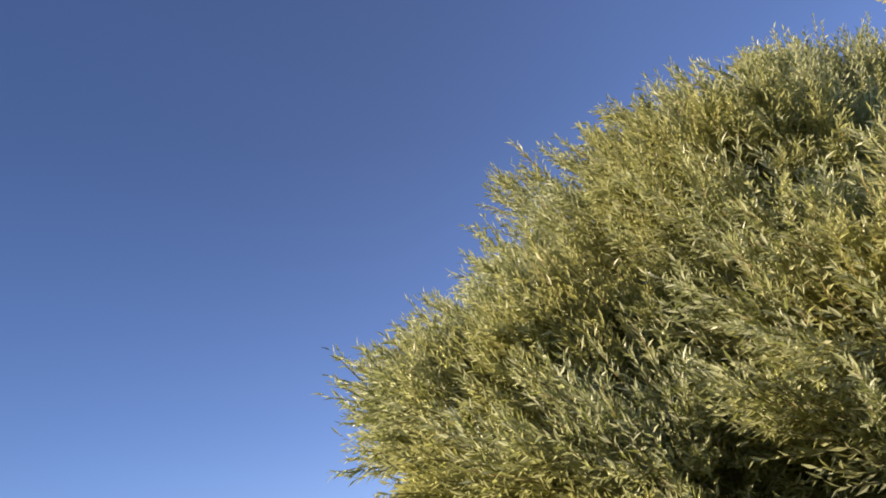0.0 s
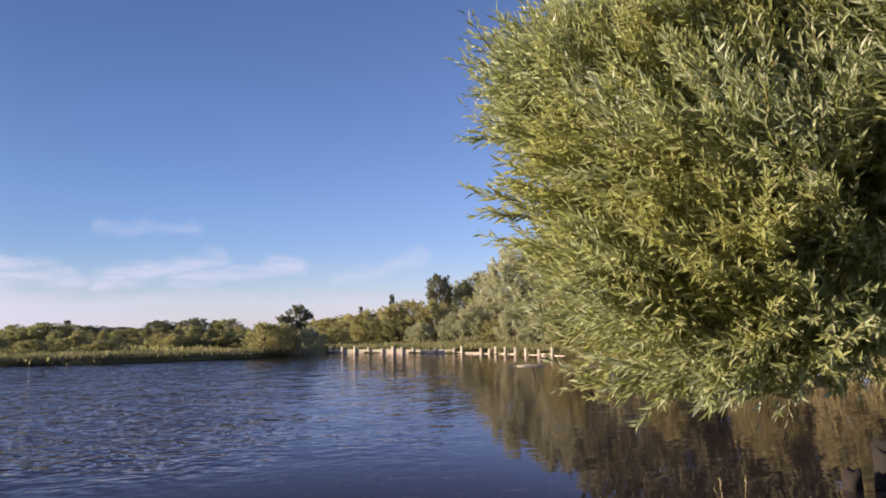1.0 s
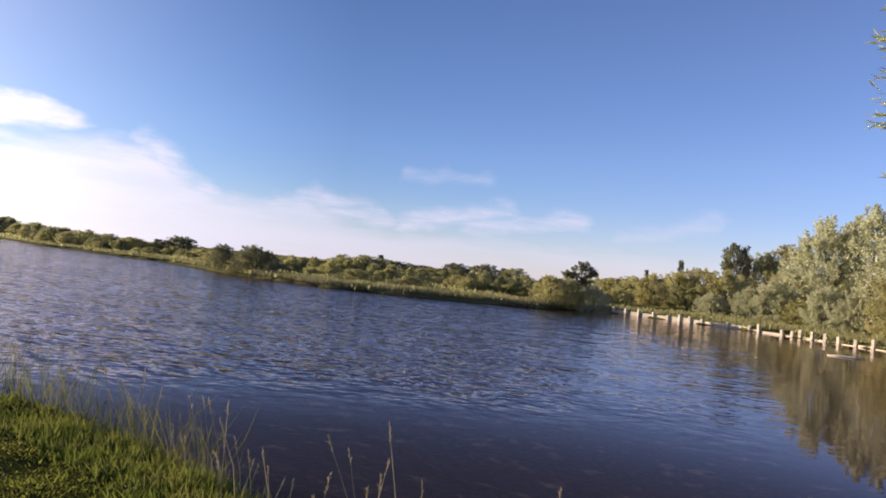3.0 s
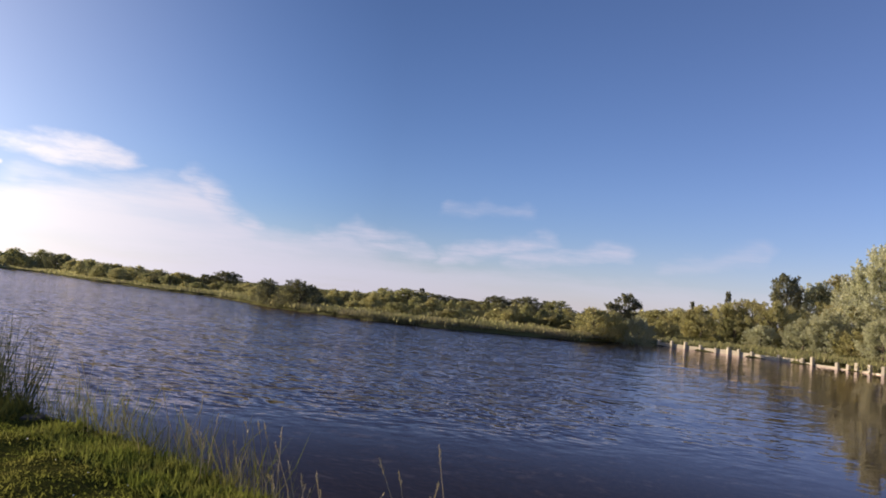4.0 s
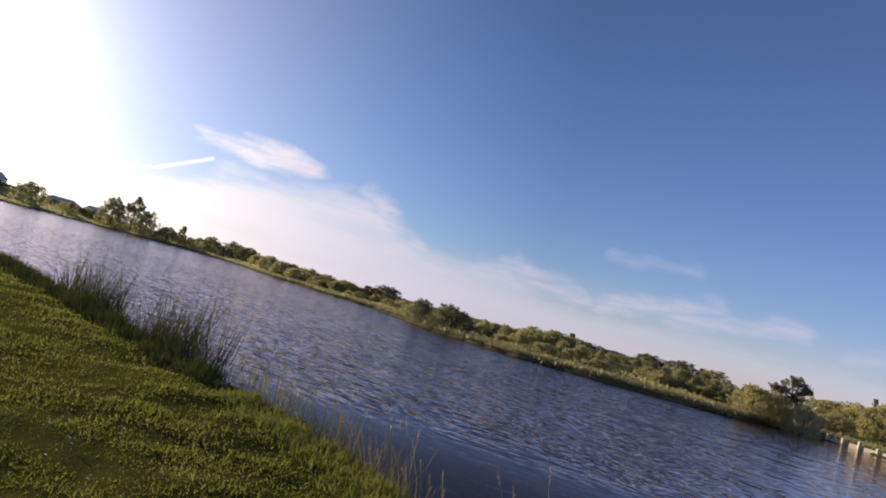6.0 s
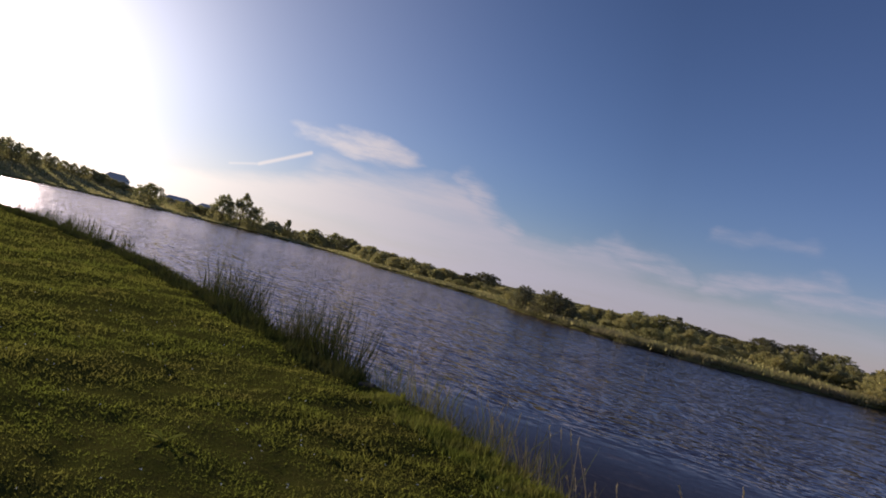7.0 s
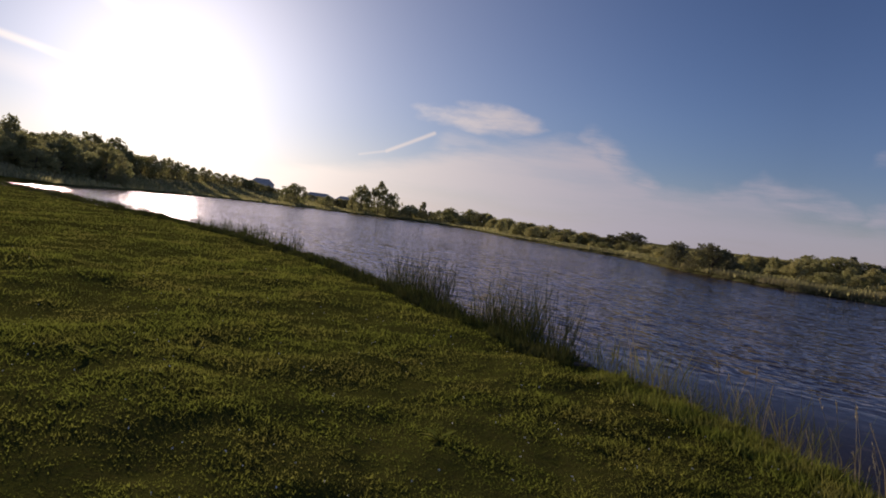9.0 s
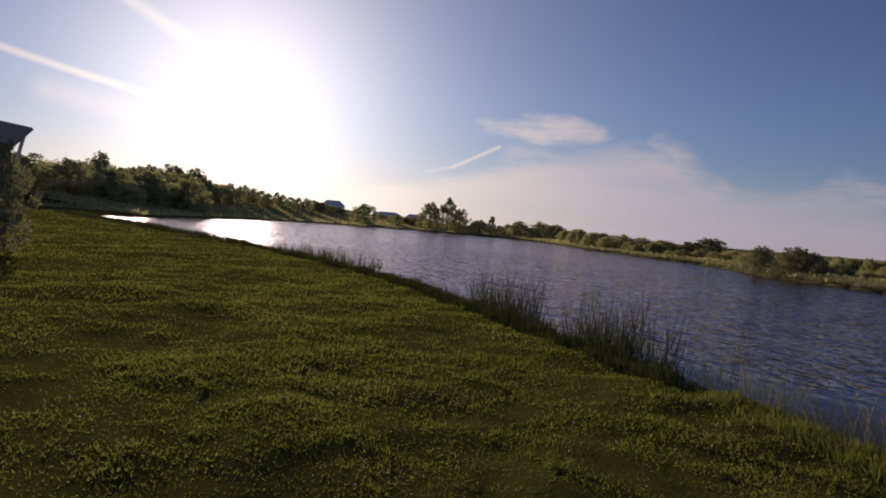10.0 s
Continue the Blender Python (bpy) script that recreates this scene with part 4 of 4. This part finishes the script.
# ---- the willow on the bank ----
def build_willow():
    r = np.random.RandomState(71)
    off = np.array([5.9, 4.2, 0.40])
    root = tagged(new("willow_tree", None), "full silvery-green willow leaning over the bank and the water", "tree")
    root.location = off.tolist()
    rr = random.Random(9)
    pieces = []
    foot = Vector((5.9, 4.2, 0.30))
    for k in range(6):
        a = k * 1.047 + 0.4
        lean = Vector((math.cos(a) * 1.5, math.sin(a) * 0.7, 1.6))
        p = [foot + Vector((math.cos(a) * 0.12, math.sin(a) * 0.12, 0)), foot + lean * 0.3, foot + lean * 0.75 + Vector((0, 0, 0.2)), foot + lean * 1.35 + Vector((rr.uniform(-.3, .3), rr.uniform(-.3, .3), 0.4))]
        pieces.append(tube(p, [0.13, 0.10, 0.07, 0.03], 8))
        for j in range(8):
            q0 = p[1].lerp(p[3], rr.uniform(0.2, 1.0))
            out = Vector((rr.uniform(-1, 1), rr.uniform(-0.7, 0.7), rr.uniform(0.0, 0.6))).normalized()
            q1 = q0 + out * rr.uniform(0.5, 0.9)
            q2 = q1 + (out + Vector((-0.2, 0, 0.1))).normalized() * rr.uniform(0.4, 0.8)
            pieces.append(tube([q0, q1, q2], [0.03, 0.016, 0.006], 6))
    v, f = joined(pieces)
    part("trunk", mesh("trunk", np.array([tuple(x) for x in v]) - off, f, BARK, True), root)
    # sprays: bundles of shoots that end on the shells of uneven lobes, thickest towards the lake and the standing point
    lobes = np.array([(3.7, 4.6, 3.25, 1.95, 1.6, 1.65), (2.3, 4.5, 3.2, 1.0, 0.8, 0.70), (2.07, 3.98, 2.60, 0.88, 0.72, 0.58), (2.05, 3.9, 2.25, 0.80, 0.70, 0.50),
                      (3.6, 3.35, 2.8, 1.45, 0.95, 0.95), (5.1, 4.7, 4.3, 1.5, 1.3, 1.5), (3.4, 4.0, 4.05, 0.95, 0.8, 0.75), (1.80, 4.3, 3.10, 0.62, 0.5, 0.40), (1.60, 4.42, 3.22, 0.42, 0.3, 0.24), (4.5, 4.4, 4.7, 0.8, 0.8, 0.8)])
    ends, ways, reach = [], [], []
    for lobe in lobes:
        k = int(350 * (lobe[3] * lobe[4] * lobe[5]) ** (2 / 3)) + 60
        d = unit(r.normal(size=(k * 5, 3)))
        facing = d @ unit(np.array([[-0.65, -0.50, 0.50]]))[0]
        d = d[r.uniform(0, 1, k * 5) < np.clip(0.36 + 0.70 * facing, 0.14, 1.0)][:k]
        lump = 1 + 0.07 * np.sin(d[:, 0] * 9 + lobe[0]) * np.sin(d[:, 1] * 8 + lobe[1]) + 0.06 * np.sin(d[:, 2] * 12 + d[:, 0] * 7 + lobe[2])
        e = lobe[:3] + d * lobe[3:] * (lump * (1 - 0.34 * r.uniform(0, 1, len(d)) ** 1.5))[:, None]
        buried = np.min([np.linalg.norm((e - o[:3]) / o[3:], axis=1) for o in lobes], axis=0) < 0.60
        w = unit(unit(d / lobe[3:]) * 0.45 + np.array([-0.55, -0.12, 0.26]) + r.normal(0, 0.17, (len(d), 3)))
        hollow = np.sin(e[:, 0] * 3.1 + e[:, 2] * 2.2) * np.sin(e[:, 1] * 2.7 - e[:, 2] * 3.4 + 1.0) + 0.5 * np.sin(e[:, 0] * 6.3 - e[:, 2] * 5.1) * np.sin(e[:, 1] * 5.9 + 2.0)
        buried |= (hollow < -0.45) & (r.uniform(0, 1, len(e)) < 0.5)
        ends.append(e[~buried])
        ways.append(w[~buried])
        reach.append(r.uniform(0.38, 0.78, int(np.sum(~buried))))
    ends, ways, reach = np.concatenate(ends), np.concatenate(ways), np.concatenate(reach)
    # each spray is a feather: side shoots leave a bent stem, shorter towards its tip
    per_spray = 10
    i = np.repeat(np.arange(len(ends)), per_spray)
    on = np.tile(np.linspace(0.0, 0.8, per_spray), len(ends))
    way = unit(ways[i] + unit(r.normal(size=(len(i), 3))) * (0.42 * (1 - 0.5 * on))[:, None])
    length = reach[i] * (0.75 - 0.5 * on) * r.uniform(0.75, 1.15, len(i))
    start = ends[i] - ways[i] * (reach[i] * (1.0 - on))[:, None] + r.normal(0, 0.02, (len(i), 3))
    tip = start + way * length[:, None]
    low = np.minimum(tip[:, 2], start[:, 2] + 0.05) < 1.87 + 0.10 * np.sin(tip[:, 0] * 2.9) + 0.06 * np.sin(tip[:, 1] * 5) + 0.45 * np.clip(tip[:, 0] - 1.9, 0, 1.0)
    start, way, length = start[~low], way[~low], length[~low]
    k = len(start)
    side = unit(np.cross(way, r.normal(size=(k, 3))))
    sv, sf = blades(start, way, side, length, np.full(k, 0.006), np.zeros((k, 3)))
    tagged(part("shoot", mesh("shoot", sv - off, sf, TWIG), root, "thin yellowish willow shoots"), kind="stuff")
    per = 16
    t = np.tile(np.linspace(0.04, 1.0, per), k) + r.uniform(-0.02, 0.02, k * per)
    i = np.repeat(np.arange(k), per)
    droop = np.array([0, 0, -1.0])
    base = start[i] + way[i] * (length[i] * t)[:, None]
    spin = np.tile(np.arange(per) * 2.4, k) + np.repeat(r.uniform(0, 6.28, k), per)
    s2 = np.cross(way, side)[i]
    radial = side[i] * np.cos(spin)[:, None] + s2 * np.sin(spin)[:, None]
    along = unit(way[i] * 1.0 + radial * 0.50 + r.normal(0, 0.2, (len(i), 3)) + droop * 0.08)
    across = unit(np.cross(along, radial + r.normal(0, 0.35, (len(i), 3))))
    size = r.uniform(0.046, 0.084, len(i)) * (1.05 - 0.35 * t)
    v, f = blades(base, along, across, size, size * r.uniform(0.17, 0.26, len(i)), np.cross(along, across) * (0.06 * size)[:, None])
    tagged(part("foliage", mesh("foliage", v - off, f, WILLOW), root, "narrow silvery-green willow leaves"), kind="stuff")
    # added leaf mass inside the crown: blocks light so its underside goes dark
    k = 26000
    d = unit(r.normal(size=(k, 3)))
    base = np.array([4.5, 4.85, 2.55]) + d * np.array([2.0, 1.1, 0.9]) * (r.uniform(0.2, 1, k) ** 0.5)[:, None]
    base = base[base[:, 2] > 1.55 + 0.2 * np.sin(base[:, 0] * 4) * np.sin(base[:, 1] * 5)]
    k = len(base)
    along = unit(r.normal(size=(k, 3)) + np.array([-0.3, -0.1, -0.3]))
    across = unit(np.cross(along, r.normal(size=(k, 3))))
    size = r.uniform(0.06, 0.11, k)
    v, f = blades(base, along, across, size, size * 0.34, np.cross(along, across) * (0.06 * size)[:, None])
    tagged(part("inner_foliage", mesh("inner_foliage", v - off, f, GREEN), root, "added leaves filling the crown to block light from behind"), kind="stuff")


build_willow()

# ---- the shelter at the western end ----
def box_mesh(name, a, b, mat, bevel=0.02):
    bm = bmesh.new()
    size = Vector(b) - Vector(a)
    bmesh.ops.create_cube(bm, size=1.0, matrix=Matrix.Translation((Vector(a) + Vector(b)) / 2) @ Matrix.Diagonal((*size, 1)))
    bmesh.ops.bevel(bm, geom=bm.edges[:], offset=bevel, segments=1, affect="EDGES")
    me = bpy.data.meshes.new(name)
    bm.to_mesh(me)
    bm.free()
    me.materials.append(mat)
    return me


ROOF = wood_material("roof_felt", (0.16, 0.135, 0.12), (0.30, 0.26, 0.23), (3, 3, 3))
WALL = wood_material("stained_boards", (0.10, 0.075, 0.05), (0.20, 0.15, 0.10), (8, 1, 1))
hut = tagged(new("shelter"), "dark timber shelter with a flat overhanging roof", "shelter")
hut.matrix_world = Matrix.Translation(at(-92.4, 25, 0.42)) @ Matrix.Rotation(radians(92.4), 4, "Z")
part("wall", box_mesh("wall", (-1.2, -1.0, -0.1), (0.9, 1.2, 3.1), WALL), hut)
roof = box_mesh("roof", (-1.7, -1.5, 3.1), (1.55, 1.7, 3.75), ROOF, 0.05)
for v in roof.vertices:
    if v.co.z < 3.4:
        v.co.x -= 0.42 if v.co.x > 0 else 0.0
    v.co.z -= 0.10 * v.co.x
part("roof", roof, hut, "grey-brown felt roof with a slanting fascia")
part("downpipe", mesh("downpipe", *tube([(1.25, -1.3, 0), (1.25, -1.3, 2.9), (1.35, -1.3, 3.4)], [0.05, 0.05, 0.05], 8), POST), hut, "pale downpipe")
plant("round", DARK, "dense bush growing against the shelter", "bush", -91.8, 22.0, 2.6, 4.0, 1)
plant("tall", DARK, "tall dark conifer rising behind the willow", "tree", 67, 15, 4.5, 42, 1)


# ---- low pale houses far behind the western shore ----
HOUSE = wood_material("pale_render", (0.55, 0.52, 0.48), (0.72, 0.69, 0.64), (1, 1, 1))
TILE = wood_material("roof_tile", (0.42, 0.38, 0.34), (0.56, 0.51, 0.47), (2, 2, 2))


def far_house(az, d, wide, tall):
    """A low house with a hipped roof, its windows towards the lake."""
    p = at(az, d)
    z = ground_z(p.x, p.y)
    ob = tagged(new("distant_house"), "low pale house far behind the western shore", "house", "distant houses")
    ob.matrix_world = Matrix.Translation((p.x, p.y, z)) @ Matrix.Rotation(radians(-az), 4, "Z")
    w, e = wide / 2, tall * 0.55
    part("wall", box_mesh("wall", (-w, 0, -0.5), (w, wide * 0.6, e), HOUSE, 0.05), ob)
    v = [(-w - 0.4, -0.4, e), (w + 0.4, -0.4, e), (w + 0.4, wide * 0.6 + 0.4, e), (-w - 0.4, wide * 0.6 + 0.4, e), (-w * 0.55, wide * 0.3, tall), (w * 0.55, wide * 0.3, tall)]
    part("roof", mesh("roof", v, [(0, 1, 5, 4), (1, 2, 5), (2, 3, 4, 5), (3, 0, 4), (3, 2, 1, 0)], TILE), ob, "tiled hipped roof")
    for k in range(3):
        x = -w * 0.6 + w * 0.6 * k
        part("window", box_mesh("window", (x - 0.6, -0.06, e - 1.7), (x + 0.6, 0.05, e - 0.5), BOARD, 0.02), ob, "dark window")


for row in [(-62.8, 330, 11, 5.6), (-58.2, 340, 15, 4.2), (-56.0, 335, 9, 4.4)]:
    far_house(*row)


# ---- seed stalks and clover on the bank ----
def stalks(places, heights, seed):
    """Dry stems with feathery heads: stems as thin tubes, heads as small bristles."""
    r = np.random.RandomState(seed)
    pieces, heads = [], []
    for (x, y, z), h in zip(places, heights):
        lean = Vector((r.normal(-0.06, 0.10), r.normal(0, 0.10), 0))
        p = [Vector((x, y, z - 0.03)), Vector((x, y, z + h * 0.5)) + lean * h * 0.6, Vector((x, y, z + h)) + lean * h * 2.0]
        pieces.append(tube(p, [0.0032, 0.0026, 0.0016], 4))
        way = (p[2] - p[1]).normalized()
        for k in range(16):
            heads.append((p[2] - way * (0.10 * k / 16), way))
    v, f = joined(pieces)
    base = np.array([tuple(b) for b, _ in heads])
    along = unit(np.array([tuple(w) for _, w in heads]) + r.normal(0, 0.28, (len(heads), 3)))
    side = unit(np.cross(along, r.normal(size=(len(heads), 3))))
    n_h = len(heads)
    hv, hf = blades(base, along, side, r.uniform(0.018, 0.036, n_h), np.full(n_h, 0.005), np.zeros((n_h, 3)))
    k = len(v)
    return [tuple(x) for x in v] + [tuple(x) for x in hv], f + [tuple(int(i) + k for i in g) for g in hf]


r = np.random.RandomState(61)
roots = np.r_[near_edge(16, -3.2, 3.6, 0.25, 61), near_edge(5, -5.0, -2.0, 0.3, 62), near_edge(6, -12, -5, 0.1, 63)]
q = np.repeat(roots, r.randint(3, 10, len(roots)), axis=0)
q[:, :2] += r.normal(0, 0.16, (len(q), 2))
q[:, 2] = np.maximum(land_height(q[:, :2]), 0.0)
v, f = stalks(q, np.random.RandomState(64).uniform(0.28, 0.68, len(q)) + 0.25 * (q[:, 0] > -1.6), 65)
tagged(part("seed_stalks", mesh("seed_stalks", v, f, STRAW)), "dry pinkish grass stalks with seed heads on the bank", "grass", kind="stuff")

m, n = material("clover_petal")
finish(n, n.mix(n.add("ShaderNodeNewGeometry").outputs["Random Per Island"], rgb(0.55, 0.52, 0.45), rgb(0.8, 0.8, 0.76)), 0.7)
CLOVER = m
r = np.random.RandomState(66)
rad = 2.2 * 8.0 ** r.uniform(0, 1, 420)
ang = np.radians(r.uniform(-110, -15, 420))
q = np.c_[ORIGIN[0] + rad * np.sin(ang), ORIGIN[1] + rad * np.cos(ang)]
q = q[shore_distance(q)[0] > 0.6]
base = np.repeat(np.c_[q, land_height(q) + r.uniform(0.03, 0.06, len(q))], 5, axis=0)
along = unit(r.normal(size=(len(base), 3)) + np.array([0, 0, 0.6]))
side = unit(np.cross(along, r.normal(size=(len(base), 3))))
v, f = blades(base, along, side, np.full(len(base), 0.011), np.full(len(base), 0.008), np.zeros((len(base), 3)))
tagged(part("clover_flowers", mesh("clover_flowers", v, f, CLOVER)), "scattered small white clover flowers in the lawn", "flowers", kind="stuff")


# ---- a broad-leaved weed in the lawn ----
def rosette(x, y, seed, count, size):
    r = np.random.RandomState(seed)
    z = ground_z(x, y)
    turn = np.sort(r.uniform(0, 6.28, count))
    along = unit(np.c_[np.cos(turn), np.sin(turn), r.uniform(0.35, 0.8, count)])
    side = unit(np.cross(along, np.array([0, 0, 1.0])))
    length = size * r.uniform(0.6, 1.2, count)
    base = np.tile(np.array([[0.0, 0.0, -0.005]]), (count, 1))
    v, f = blades(base, along, side, length, length * 0.24, np.c_[np.zeros((count, 2)), 0.12 * length])
    ob = tagged(part("weed_rosette", mesh("weed_rosette", v, f, TALL)), "low broad-leaved green weed growing in the lawn", "weed", "weeds in the lawn")
    ob.location = (x, y, z)


WEEDS = [(-4.55, 3.28), (-6.8, 4.6), (-3.9, 4.4), (-7.6, 1.6)]
for k, (x, y) in enumerate(WEEDS):
    rosette(x, y, 80 + k, 7 + k % 3, 0.16 - 0.02 * (k % 3))


# ---- the post that ends the edging ----
stake = tagged(part("edging_post", box_mesh("edging_post", (-0.11, -0.10, -0.5), (0.11, 0.10, 0.07), BOARD, 0.015)), "dark wet timber post at the end of the bank edging", "post")
stake.location = (-5.9, 7.0, 0.42)
stake.rotation_euler = (0.03, -0.05, 0.5)


# ---- old stumps in the shallows and a stick adrift before the posts ----
def stump(x, y, wide, tall, lean, seed):
    r = random.Random(seed)
    sides, rows = 14, 7
    verts, faces = [], []
    for k in range(rows):
        h = k / (rows - 1)
        for j in range(sides):
            a = j * 6.2832 / sides
            ridge = 1 + 0.10 * math.sin(a * 3 + seed) + 0.08 * math.sin(a * 5 + h * 3) + r.uniform(-0.04, 0.04)
            rad = wide / 2 * ridge * (1.08 - 0.22 * h)
            z = -0.9 + (tall + 0.9) * h + (r.uniform(-0.30, 0.05) * wide if k == rows - 1 else 0.0) - (0.5 * wide * max(0.0, -math.cos(a)) if k == rows - 1 else 0.0)
            verts.append((rad * math.cos(a), rad * math.sin(a), z))
    for k in range(rows - 1):
        faces += [(k * sides + j, k * sides + (j + 1) % sides, (k + 1) * sides + (j + 1) % sides, (k + 1) * sides + j) for j in range(sides)]
    top = (rows - 1) * sides
    verts.append((0, 0, tall - 0.35 * wide))
    faces += [(top + j, top + (j + 1) % sides, len(verts) - 1) for j in range(sides)]
    ob = tagged(part("stump", mesh("stump", verts, faces, SHADED_WOOD, True)), "old timber stump standing in the shallows, shade put into its near-black colour", "stump", "stumps in the shallows")
    ob.location, ob.rotation_euler = (x, y, 0), (lean, -lean, 0.4)


stump(7.28, 9.2, 0.24, 0.30, 0.05, 3)
stump(7.90, 9.05, 0.62, 0.72, 0.03, 8)
stick = tagged(part("floating_stick", mesh("floating_stick", *tube([(-0.75, 0, -0.01), (-0.2, 0.05, 0.02), (0.35, -0.03, 0.02), (0.8, 0.02, 0.0)], [0.03, 0.045, 0.04, 0.02], 7), POST, True)), "pale bare stick floating on the calm water", "stick")
stick.location, stick.rotation_euler = (12.4, 36.2, 0.015), (0, 0, -0.3)
